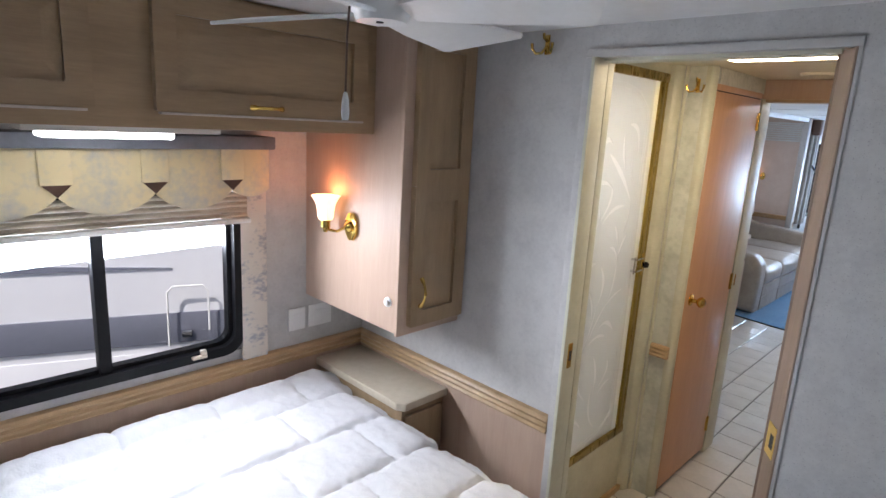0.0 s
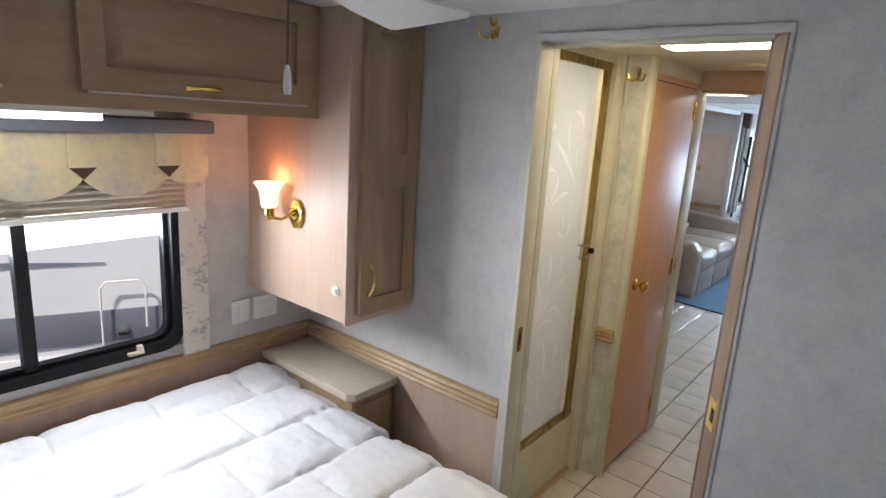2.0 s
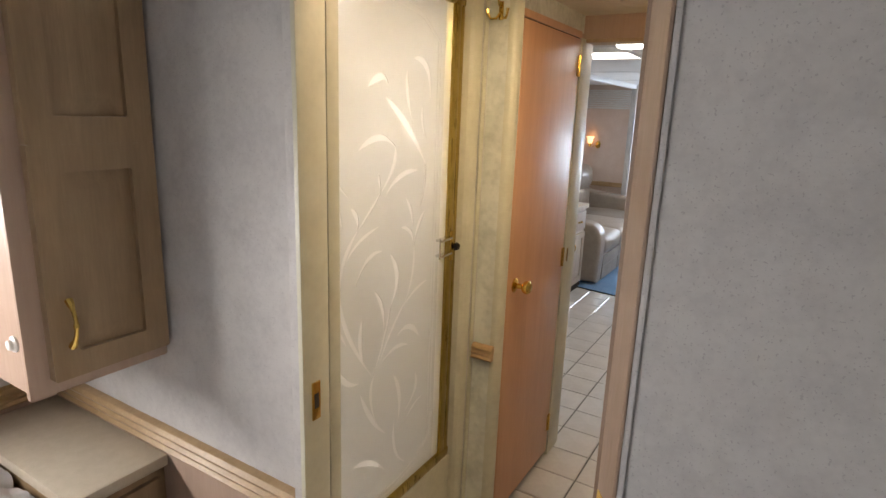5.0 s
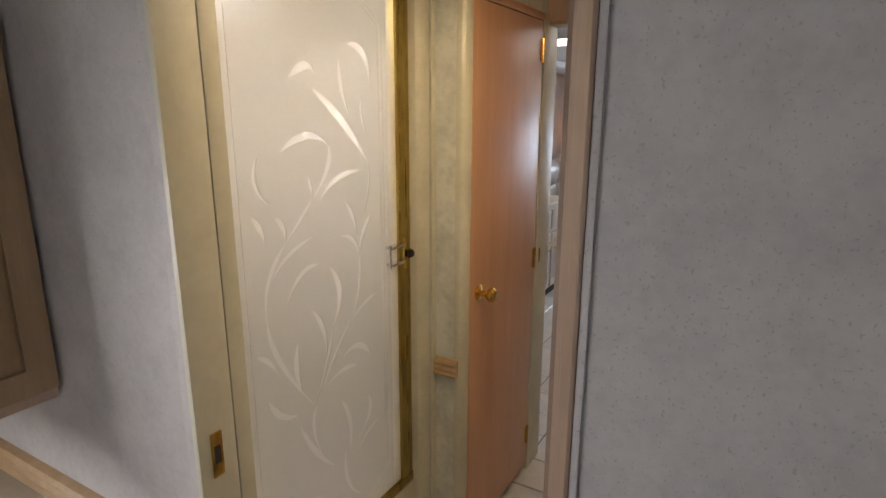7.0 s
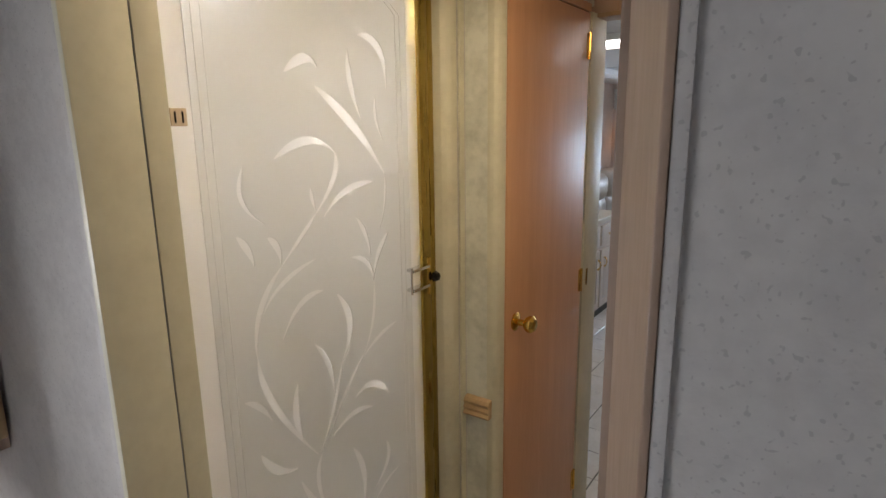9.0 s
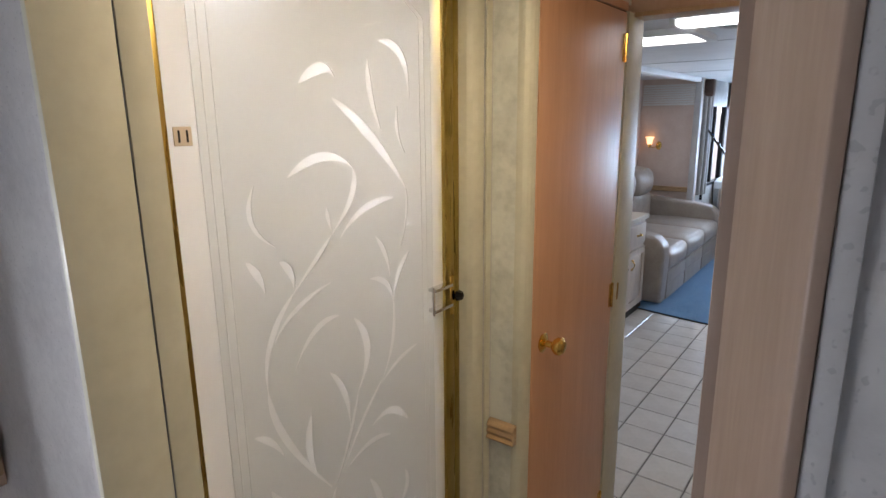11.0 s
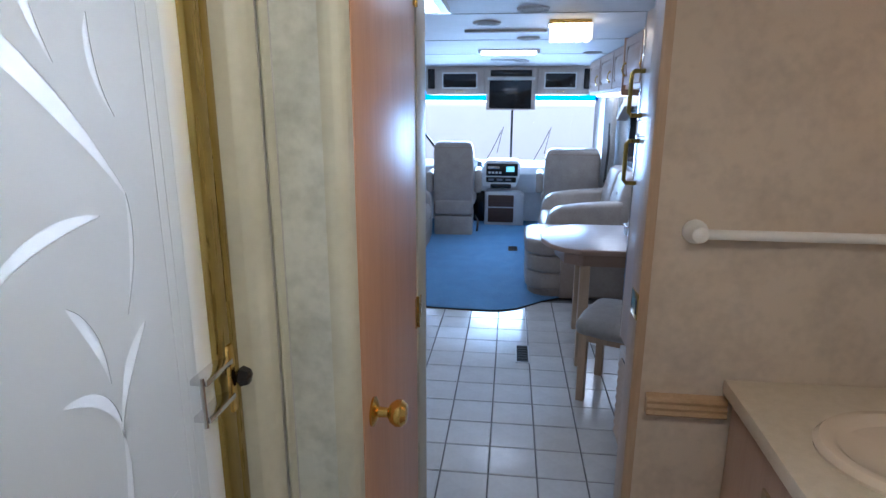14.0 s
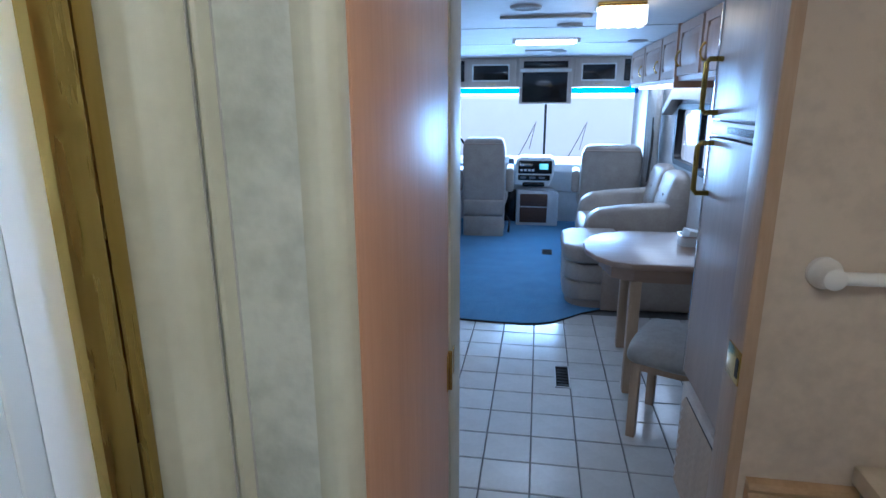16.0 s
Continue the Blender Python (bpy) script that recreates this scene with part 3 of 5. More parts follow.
def bow_pull(p0, p1, out, parent, r=0.0055):
    """A bowed brass pull between two feet, standing off along out."""
    p0, p1, out = Vector(p0), Vector(p1), Vector(out)
    pts, rad = [], []
    for k in range(13):
        s = k / 12
        pts.append(p0.lerp(p1, s) + out * (0.004 + 0.022 * math.sin(math.pi * s) ** 0.8))
        rad.append(r * (1.5 if k in (0, 12) else 1.35 if k in (1, 11) else 1.0 - 0.25 * math.sin(math.pi * s) + (0.35 if k == 6 else 0)))
    return part("pull", tube(pts, rad, 8), BRASS, parent, "bowed brass pull")


for y0, y1 in ((-1.5, -0.72), (-0.66, -0.06), (-0.02, 0.532), (0.662, 1.283)):
    d = panel_door_x(-1.137, y0, y1, 1.696, 1.972, oh, MAPLEH)
    bow_pull((-1.115, (y0 + y1) / 2 - 0.075, 1.716), (-1.115, (y0 + y1) / 2 + 0.015, 1.716), (1, 0, 0), d)
    part("drip_edge", box(-1.137, -1.113, y0 + 0.01, y1 - 0.015, 1.688, 1.694, 0.001), WHITECAB, oh, "pale door edge strip")
ul = thing("under_cabinet_light", (-1.35, 0.62, 1.648), "lit fluorescent strip under the overhead cabinet", "light")
part("housing", box(-1.30, -1.17, 0.40, 0.84, 1.641, 1.655, 0.002), WHITEP, ul)
part("diffuser", box(-1.275, -1.182, 0.44, 0.725, 1.625, 1.643, 0.006), TUBE3, ul, "glowing white diffuser")

hc = thing("hanging_cabinet", (-1.25, 1.47, 1.01), "tall pickled maple corner cabinet hung over the nightstand", "cabinet")
part("body", box(LW, -0.992, 1.333, FRONT, 1.012, HB, 0.004), MAPLESIDE, hc)
part("face_frame", box(-0.996, -0.981, 1.322, FRONT - 0.001, 1.008, HB - 0.001, 0.006), MAPLESIDE, hc)
d = panel_door_x(-0.981, 1.362, 1.606, 1.040, 1.505, hc, MAPLE)
d2 = panel_door_x(-0.981, 1.362, 1.606, 1.5051, 1.97, hc, MAPLE)
bow_pull((-0.959, 1.398, 1.108), (-0.959, 1.400, 1.205), (1, 0, 0), d)
part("jack_plate", lathe([(0.017, 0.0), (0.017, 0.004), (0.011, 0.007), (0.010, 0.013), (0.005, 0.015), (0.0, 0.015)], (-1.040, 1.3335, 1.114), "-y", 20), WHITEP, hc, "round white jack plate")


def bell_sconce(at, label):
    """A brass wall lamp with a fluted glass bell, standing off along -y."""
    x, y, z = at
    s = thing("wall_sconce", at, label, "wall lamp", "wall sconces")
    oct8 = [(x + 0.034 * math.cos(radians(22.5 + 45 * k)), z + 0.052 * math.sin(radians(22.5 + 45 * k))) for k in range(8)]
    part("backplate", prism(oct8, "y", y - 0.014, y, 0.005), BRASS, s, "octagonal brass backplate")
    part("boss", lathe([(0.020, 0), (0.020, 0.012), (0.010, 0.022), (0.0, 0.024)], (x, y - 0.012, z), "-y", 16), BRASS, s)
    arm = [(x, y - 0.03, z), (x - 0.03, y - 0.045, z - 0.018), (x - 0.07, y - 0.05, z - 0.02), (x - 0.092, y - 0.05, z - 0.008), (x - 0.095, y - 0.05, z + 0.004)]
    part("arm", tube(arm, 0.005, 8), BRASS, s)
    cx, cy = x - 0.095, y - 0.05
    part("socket", lathe([(0.0, -0.03), (0.008, -0.03), (0.009, -0.018), (0.017, -0.014), (0.017, 0.010), (0.020, 0.012), (0.020, 0.017), (0.0, 0.017)], (cx, cy, z), "z", 16), BRASS, s)
    bm = bmesh.new()
    rings = []
    for r, h in ((0.022, 0.014), (0.027, 0.024), (0.028, 0.045), (0.031, 0.066), (0.040, 0.085), (0.050, 0.098), (0.048, 0.098), (0.037, 0.084), (0.028, 0.066), (0.025, 0.03)):
        rings.append([bm.verts.new((cx + r * (1 + 0.05 * math.cos(12 * a)) * math.cos(a), cy + r * (1 + 0.05 * math.cos(12 * a)) * math.sin(a), z + h)) for a in [2 * math.pi * k / 48 for k in range(48)]])
    for a, b in zip(rings, rings[1:]):
        for k in range(48):
            bm.faces.new((a[k], a[(k + 1) % 48], b[(k + 1) % 48], b[k]))
    bmesh.ops.recalc_face_normals(bm, faces=bm.faces)
    part("shade", bm, BULB, s, "lit fluted glass bell")
    return s, (cx, cy, z + 0.11)


_, lamp_at = bell_sconce((-1.243, 1.333, 1.335), "lit brass wall sconce with fluted glass bell on the cabinet side")
sconce_lamp = new("sconce_bulb", bpy.data.lights.new("sconce_bulb", "POINT"))
sconce_lamp.data.energy, sconce_lamp.data.color, sconce_lamp.data.shadow_soft_size = 0.55, (1.0, 0.36, 0.16), 0.02
sconce_lamp.location = lamp_at

# head rail, front rail, wainscot, nightstand
RAIL = [(0, 0), (0.026, 0.0), (0.030, 0.006), (0.022, 0.014), (0.028, 0.024), (0.020, 0.032), (0.026, 0.042), (0.018, 0.052), (0, 0.056)]
structure("trim_rail_west", prism([(LW + u, 0.755 + v) for u, v in RAIL], "y", -1.4, FRONT, 0.001), OAKTRIM, "oak chair rail along the window wall", "trim")
structure("trim_rail_front", prism([(FRONT - u, 0.755 + v) for u, v in RAIL], "x", LW, -0.552, 0.001), OAKTRIM, "oak chair rail along the front wall", "trim")
structure("wainscot_front", box(LW, -0.552, FRONT - 0.010, FRONT, 0.012, 0.756), MAPLESIDE, "pickled wooden wainscot panel under the rail", "wall panel")
structure("wainscot_west", box(LW, LW + 0.010, -1.4, FRONT - 0.01, 0.012, 0.756), MAPLESIDE, "pickled wooden panel under the window rail", "wall panel")
ns = thing("nightstand", (-1.28, 1.49, 0.012), "built-in corner nightstand with beige laminate top", "nightstand")
part("top", prism([(LW + 0.012, 1.375), (-1.03, 1.375), (-1.0, 1.395), (-1.0, FRONT - 0.012), (LW + 0.012, FRONT - 0.012)], "z", 0.708, 0.738, 0.005), LAMINATE, ns, "beige laminate top")
part("body", box(LW + 0.012, -1.02, 1.395, FRONT - 0.012, 0.012, 0.708, 0.003), MAPLE, ns)
ndoor = part("door", box(-1.021, -1.006, 1.41, FRONT - 0.03, 0.06, 0.68, 0.004), MAPLE, ns)

# bed
bed = thing("bed", (-0.9, 0.45, 0.012), "made bed with a white quilted comforter", "bed")
part("base", box(LW + 0.04, -0.28, -0.42, 1.33, 0.012, 0.34, 0.01), MAPLESIDE, bed, "wooden bed base")
part("mattress", box(LW + 0.03, -0.25, -0.45, 1.345, 0.34, 0.64, 0.05, 4), LINEN, bed, "white mattress")


def comforter():
    """A quilt draped over the mattress, stitched in staggered rectangles."""
    bm = bmesh.new()
    x0, x1, y0, y1 = LW + 0.035, -0.235, -0.47, 1.362
    nx, ny = 240, 330
    drop = 0.30
    grid = []
    for i in range(nx + 1):
        row = []
        for j in range(ny + 1):
            u, v = i / nx, j / ny
            sx = (x0 + 0.0) + u * (x1 - x0 + drop)
            sy = (y0 - drop) + v * (y1 - y0 + 2 * drop)
            ox, oy = max(0.0, sx - x1), max(0.0, sy - y1, y0 - sy)
            x, y = min(sx, x1), min(max(sy, y0), y1)
            cellx, celly = 0.235, 0.30
            a = (sx - x0) / cellx
            k = math.floor(a)
            b = (sy + (0.15 if k % 2 else 0)) / celly
            fa, fb = a - k, b - math.floor(b)
            da, db = min(fa, 1 - fa) * cellx, min(fb, 1 - fb) * celly
            q = (1 - math.exp(-da / 0.015)) * (1 - math.exp(-db / 0.015))
            p = Vector((sx, sy, 0))
            pucker = math.exp(-min(da, db) / 0.02) * noise.noise(p * 48) * 0.006
            wr = noise.noise(p * 3) * 0.007 + noise.noise(p * 11) * 0.0035 + noise.noise(p * 28) * 0.003 + noise.noise(p * 62) * 0.0018 + pucker
            z = 0.698 + 0.015 * q + wr
            edge_soft = 0.06
            dxe, dye = max(0.0, x - (x1 - edge_soft)), max(0.0, y - (y1 - edge_soft), (y0 + edge_soft) - y)
            z -= 0.030 * ((dxe / edge_soft) ** 2 + (dye / edge_soft) ** 2)
            z -= max(ox, oy) * 0.92
            if ox:
                x += 0.022 * q + 0.02 + wr * 0.6
            if oy:
                s = 1 if sy > y1 else -1
                y += s * (0.016 * q + 0.008 + wr * 0.5)
            hd = max(0.0, 0.14 - (x - x0)) / 0.14
            z += 0.022 * math.sin(math.pi * hd) - 0.012 * hd * hd
            row.append(bm.verts.new((x, y, z)))
        grid.append(row)
    for i in range(nx):
        for j in range(ny):
            bm.faces.new((grid[i][j], grid[i + 1][j], grid[i + 1][j + 1], grid[i][j + 1]))
    bmesh.ops.recalc_face_normals(bm, faces=bm.faces)
    return bm


quilt = solid("comforter", comforter(), LINEN, "puffy white quilted comforter spread over the bed", "comforter")
sol = quilt.modifiers.new("thick", "SOLIDIFY")
sol.thickness, sol.offset = 0.02, -1

# outlets and hooks
for y0, y1, nm in ((1.255, 1.328, "switch plate"), (1.345, 1.45, "outlet plate")):
    o = thing("wall_plate", (LW, y0, 0.93), f"white plastic {nm} above the rail", "outlet", "wall plates")
    part("plate", box(LW, LW + 0.006, y0, y1, 0.872, 0.962, 0.002), WHITEP, o)
    part("insert", box(LW + 0.006, LW + 0.009, y0 + 0.02, y1 - 0.02, 0.895, 0.94, 0.001), WHITEP, o)


def double_hook(at, n, label):
    """A small brass coat hook: plate, upper and lower prong, along the direction n."""
    p, n = Vector(at), Vector(n)
    side = Vector((-n.y, n.x, 0))
    h = thing("coat_hook", at, label, "hook", "coat hooks")
    pl_ = box(-0.008, 0.008, -0.002, 0.002, -0.028, 0.028, 0.002)
    m = Matrix.Translation(p + n * 0.002) @ Matrix(((side.x, n.x, 0, 0), (side.y, n.y, 0, 0), (0, 0, 1, 0), (0, 0, 0, 1)))
    part("plate", turned(pl_, m), BRASS, h)
    for s in (-1, 1):
        pts = [p + n * 0.004 + Vector((0, 0, -0.005)), p + n * 0.012 + side * s * 0.012 + Vector((0, 0, -0.024)), p + n * 0.022 + side * s * 0.026 + Vector((0, 0, -0.026)), p + n * 0.028 + side * s * 0.034 + Vector((0, 0, -0.012)), p + n * 0.029 + side * s * 0.036 + Vector((0, 0, 0.002))]
        part("prong", tube(pts, [0.004, 0.004, 0.004, 0.0038, 0.005], 8), BRASS, h)
    up = [p + n * 0.004 + Vector((0, 0, 0.01)), p + n * 0.02 + Vector((0, 0, 0.016)), p + n * 0.024 + Vector((0, 0, 0.03))]
    part("upper_prong", tube(up, 0.004, 8), BRASS, h)
    return h


double_hook((-0.693, FRONT, 1.943), (0, -1, 0), "brass double coat hook high on the grey wall")

# ceiling fan
FX, FY, FZ = -0.405, 0.763, 1.868
fan = thing("ceiling_fan", (FX, FY, H), "white plastic ceiling fan at rest with pull chain", "ceiling fan")
part("motor", lathe([(0.0, HB), (0.055, HB), (0.060, HB - 0.012), (0.060, FZ + 0.012), (0.045, FZ), (0.040, FZ - 0.012), (0.0, FZ - 0.016)], (FX, FY, 0), "z", 28), WHITEP, fan)
for k in range(4):
    a = radians(105 + 90 * k)
    blade = [(0.05, -0.030), (0.14, -0.056), (0.28, -0.078), (0.365, -0.090), (0.385, -0.078), (0.352, 0.010), (0.330, 0.062), (0.315, 0.070), (0.14, 0.048), (0.05, 0.030)]
    bm = prism(blade, "z", -0.003, 0.003, 0.002)
    part("blade", turned(bm, pose(FX, FY, FZ + 0.002, 0, 0, math.degrees(a)) @ pose(0, 0, 0, -13, 0, 0)), WHITEP, fan)
part("badge", lathe([(0.0, -0.003), (0.006, -0.003), (0.006, 0.0), (0.0, 0.0)], (FX + 0.012, FY - 0.012, FZ - 0.0125), "z", 12), DARK, fan)
ch = part("pull_chain", tube([(-0.416, 0.710, FZ + 0.01), (-0.413, 0.704, FZ - 0.04), (-0.412, 0.702, 1.745)], 0.0018, 6), BROWNP, fan, "thin pull cord")
part("pull_bead", lathe([(0.0, 0.0), (0.005, 0.0), (0.0065, 0.012), (0.0055, 0.030), (0.003, 0.042), (0.0, 0.044)], (-0.412, 0.702, 1.702), "z", 14), WHITEP, ch, "white pull bead")

settle(before_bedroom)

# ---------------------------------------------------------------- bathroom
double_hook((-0.687, 2.6545, 1.884), (0, -1, 0), "brass double coat hook on the papered pilaster")
sh = thing("shower_door", (SX, 2.19, 0.33), "framed shower door of acid-etched glass with leaf scrolls", "shower door")
part("frame_hinge_side", box(SX - 0.02, SX + 0.016, SY0, SY0 + 0.046, SZ0, SZ1, 0.005), GOLD, sh)
part("frame_latch_side", join(box(SX - 0.02, SX + 0.010, SY1 - 0.0605, SY1 - 0.024, SZ0, SZ1, 0.004), box(SX - 0.02, SX + 0.008, SY1 - 0.0205, SY1, SZ0, SZ1, 0.003)), GOLD, sh)
part("frame_gap", box(SX - 0.02, SX + 0.002, SY1 - 0.025, SY1 - 0.020, SZ0, SZ1), DARK, sh, "dark gap beside the door frame")
part("frame_top", box(SX - 0.02, SX + 0.012, SY0, SY1, SZ1 - 0.035, SZ1, 0.004), GOLD, sh)
part("frame_bottom", box(SX - 0.02, SX + 0.012, SY0, SY1, SZ0, SZ0 + 0.035, 0.004), GOLD, sh)
part("band_left", box(SX - 0.0025, SX, SY0 + 0.04, SY0 + 0.0995, SZ0 + 0.03, SZ1 - 0.03), CLEARBAND, sh, "pale glass border")
part("band_right", box(SX - 0.0025, SX, SY1 - 0.0985, SY1 - 0.03, SZ0 + 0.03, SZ1 - 0.03), CLEARBAND, sh, "pale glass border")


cutters = []


def etch_line(a, b, w):
    a, b = Vector((a[0], a[1])), Vector((b[0], b[1]))
    n = Vector((-(b - a).y, (b - a).x)).normalized() * w
    quad = [tuple(a - n), tuple(b - n), tuple(b + n), tuple(a + n)]
    return prism(quad, "x", SX + 0.0003, SX + 0.0011)


BY0, BY1, BZ0, BZ1 = 1.945, 2.445, SZ0 + 0.09, SZ1 - 0.10


def border(o):
    """The outline round the etched leaves: straight sides, cut corners, a shallow arch above and below."""
    ends = []
    for zc, s in ((BZ1, 1), (BZ0, -1)):
        n = 8
        ends.append([(BY1 - 0.085 - (BY1 - BY0 - 0.17) * k / n, zc + s * (o + 0.022 * math.sin(math.pi * k / n))) for k in range(n + 1)])
    top, bottom = ends
    path = [(BY1 + o, BZ0 + 0.05), (BY1 + o, BZ1 - 0.055)] + top + [(BY0 - o, BZ1 - 0.055), (BY0 - o, BZ0 + 0.05)] + bottom[::-1]
    return path + path[:1]


for k in range(2):
    path = border(0.017 * k)
    part("etched_border", join(*[etch_line(a, b, 0.0012) for a, b in zip(path, path[1:])]), ETCHLINE, sh)


def etch(y0, z0, y1, z1, y2, z2, w):
    """A leaf or stem cut into the glass: a bowed stroke, thickest before its middle."""
    n = 12
    y0, y1, y2, z0, z1, z2 = y0 + 0.031, y1 + 0.031, y2 + 0.031, z0 - 0.013, z1 - 0.013, z2 - 0.013
    left, right = [], []
    for k in range(n + 1):
        s = k / n
        p = Vector((y0, z0)) * (1 - s) ** 2 + Vector((y1, z1)) * 2 * s * (1 - s) + Vector((y2, z2)) * s * s
        d = (Vector((y1 - y0, z1 - z0)) * (1 - s) + Vector((y2 - y1, z2 - z1)) * s).normalized()
        q = Vector((-d.y, d.x)) * w * (0.18 + math.sin(math.pi * s ** 0.75) ** 1.2)
        left.append(tuple(p + q))
        right.append(tuple(p - q))
    outline = left + right[::-1]
    layer = 0.00018 * (len(cutters) % 6)
    part("etched_leaf", prism(outline, "x", SX - 0.0025 + layer, SX - 0.0001 - layer), ETCH, sh)
    cutters.append(prism(outline, "x", SX - 0.02, SX + 0.02))


etch(2.155, 1.612, 2.272, 1.542, 2.36, 1.423, 0.0099)
etch(2.253, 1.689, 2.247, 1.619, 2.287, 1.548, 0.0066)
etch(2.287, 1.725, 2.377, 1.734, 2.376, 1.616, 0.0088)
etch(2.337, 1.597, 2.324, 1.547, 2.358, 1.502, 0.0044)
etch(2.36, 1.423, 2.366, 1.362, 2.339, 1.297, 0.0033)
etch(2.041, 1.474, 2.132, 1.535, 2.201, 1.48, 0.0077)
etch(2.201, 1.48, 2.218, 1.43, 2.137, 1.356, 0.0066)
etch(2.317, 1.407, 2.217, 1.412, 2.16, 1.346, 0.0066)
etch(2.137, 1.356, 2.086, 1.305, 2.038, 1.263, 0.0044)
etch(2.127, 1.41, 2.128, 1.387, 2.138, 1.362, 0.0044)
etch(1.943, 1.339, 1.97, 1.312, 1.976, 1.278, 0.0066)
etch(2.011, 1.326, 2.04, 1.309, 2.039, 1.269, 0.0066)
etch(2.038, 1.263, 1.955, 1.188, 1.966, 1.092, 0.0055)
etch(2.128, 1.261, 2.021, 1.238, 1.987, 1.178, 0.0044)
etch(2.145, 1.188, 2.075, 1.2, 2.029, 1.111, 0.0055)
etch(2.186, 1.17, 2.254, 1.096, 2.189, 1.006, 0.0088)
etch(2.189, 1.006, 2.162, 0.905, 2.11, 0.817, 0.0044)
etch(2.113, 1.075, 2.162, 1.024, 2.161, 0.934, 0.0066)
etch(1.966, 1.092, 1.966, 0.995, 2.101, 0.821, 0.0066)
etch(1.929, 1.018, 1.967, 1.001, 1.989, 0.952, 0.0055)
etch(2.059, 1.005, 2.035, 0.937, 2.068, 0.86, 0.0077)
etch(2.258, 1.331, 2.293, 1.292, 2.3, 1.236, 0.0055)
etch(2.365, 1.279, 2.321, 1.246, 2.308, 1.179, 0.0066)
etch(2.237, 1.243, 2.304, 1.235, 2.309, 1.165, 0.0055)
etch(2.308, 1.179, 2.316, 1.077, 2.266, 1.006, 0.0044)
etch(2.386, 1.047, 2.309, 1.035, 2.261, 0.994, 0.0044)
etch(2.266, 1.006, 2.182, 0.925, 2.139, 0.845, 0.0044)
etch(2.347, 0.868, 2.292, 0.945, 2.228, 0.905, 0.0077)
etch(2.285, 0.856, 2.217, 0.887, 2.147, 0.841, 0.0055)
etch(1.955, 0.894, 1.983, 0.826, 2.043, 0.818, 0.0077)
etch(2.113, 0.815, 2.079, 0.763, 2.122, 0.663, 0.0055)
etch(2.212, 0.778, 2.263, 0.703, 2.238, 0.605, 0.0077)
etch(2.331, 0.739, 2.362, 0.682, 2.279, 0.629, 0.0066)
etch(2.376, 0.64, 2.324, 0.636, 2.271, 0.584, 0.0044)
etch(2.079, 1.636, 2.14, 1.686, 2.163, 1.65, 0.0088)
etch(1.97, 1.465, 1.932, 1.398, 2.007, 1.354, 0.0044)
etch(2.05, 0.78, 2.10, 0.66, 2.17, 0.60, 0.007)
etch(2.22, 0.62, 2.20, 0.50, 2.28, 0.44, 0.006)
etch(2.02, 0.56, 2.10, 0.55, 2.17, 0.47, 0.008)
cut = mesh_object("cutter", join(*cutters), ETCH)
pane = mesh_object("glass", box(SX - 0.0025, SX, SY0 + 0.100, SY1 - 0.099, SZ0 + 0.03, SZ1 - 0.03), FROST)
boo = pane.modifiers.new("leaves", "BOOLEAN")
boo.operation, boo.solver, boo.use_self, boo.object = "DIFFERENCE", "EXACT", True, cut
cut_mesh = bpy.data.meshes.new_from_object(pane.evaluated_get(bpy.context.evaluated_depsgraph_get()))
for q in cut_mesh.polygons:
    q.use_smooth = False
bpy.data.objects.remove(pane)
bpy.data.objects.remove(cut)
pane = tagged(new("glass", cut_mesh), "acid-etched grey-white glass")
pane.parent = sh
pane.matrix_parent_inverse = sh.matrix_basis.inverted()
hl = thing("shower_latch", (SX, 2.50, 1.13), "chrome shower pull with black thumb turn", "latch")
for z in (1.157, 1.105):
    part("pull_arm", box(SX + 0.002, SX + 0.026, 2.462, 2.532, z - 0.004, z + 0.004, 0.0015), CHROME, hl)
part("pull_bar", tube([(SX + 0.020, 2.460, 1.166), (SX + 0.020, 2.460, 1.096)], 0.0032, 8), CHROME, hl)
part("plate", box(SX + 0.018, SX + 0.024, 2.526, 2.540, 1.080, 1.180, 0.002), BRASS, hl)
part("thumb_turn", lathe([(0.0, 0), (0.008, 0.003), (0.015, 0.012), (0.011, 0.024), (0.0, 0.027)], (SX + 0.016, 2.548, 1.126), "x", 6), SCREEN, hl, "black thumb turn")
clip = part("hinge_clip", box(SX + 0.001, SX + 0.004, SY0 + 0.060, SY0 + 0.088, 1.524, 1.552, 0.001), PORCELAIN, sh, "small pale hinge clip")
for y in (SY0 + 0.066, SY0 + 0.079):
    part("clip_slot", box(SX + 0.003, SX + 0.005, y, y + 0.003, 1.529, 1.547, 0.0008), BLACK, clip, "small dark clip slot")
structure("shower_curb", box(-0.83, SX + 0.014, 1.72, 2.60, 0, SZ0, 0.006), CREAM, "cream shower curb under the glass door", "shower")
structure("shower_header", box(-0.83, SX + 0.008, SY0, 2.60, SZ1, H), CREAM, "cream strip above the shower door", "wall")
structure("shower_stall", join(box(LW + 0.002, LW + 0.02, 1.72, 2.76, 0.1, H), box(LW, -0.83, 1.716, 1.73, 0.1, H), box(LW, -0.80, 2.745, 2.759, 0.1, H), box(LW, -0.83, 1.73, 2.75, 0.05, 0.1)), FIBRE, "white fibreglass shower stall", "shower")
structure("trim_curb", box(SX + 0.014, SX + 0.03, 1.74, 2.60, 0, 0.03, 0.004), OAKTRIM, "oak quarter round under the shower curb", "trim")
vt = thing("wall_vent", (SX + 0.014, 2.05, 0.16), "small cream louvred vent in the shower curb", "vent")
part("grille", box(SX + 0.014, SX + 0.02, 2.02, 2.14, 0.12, 0.20, 0.002), CREAM, vt)
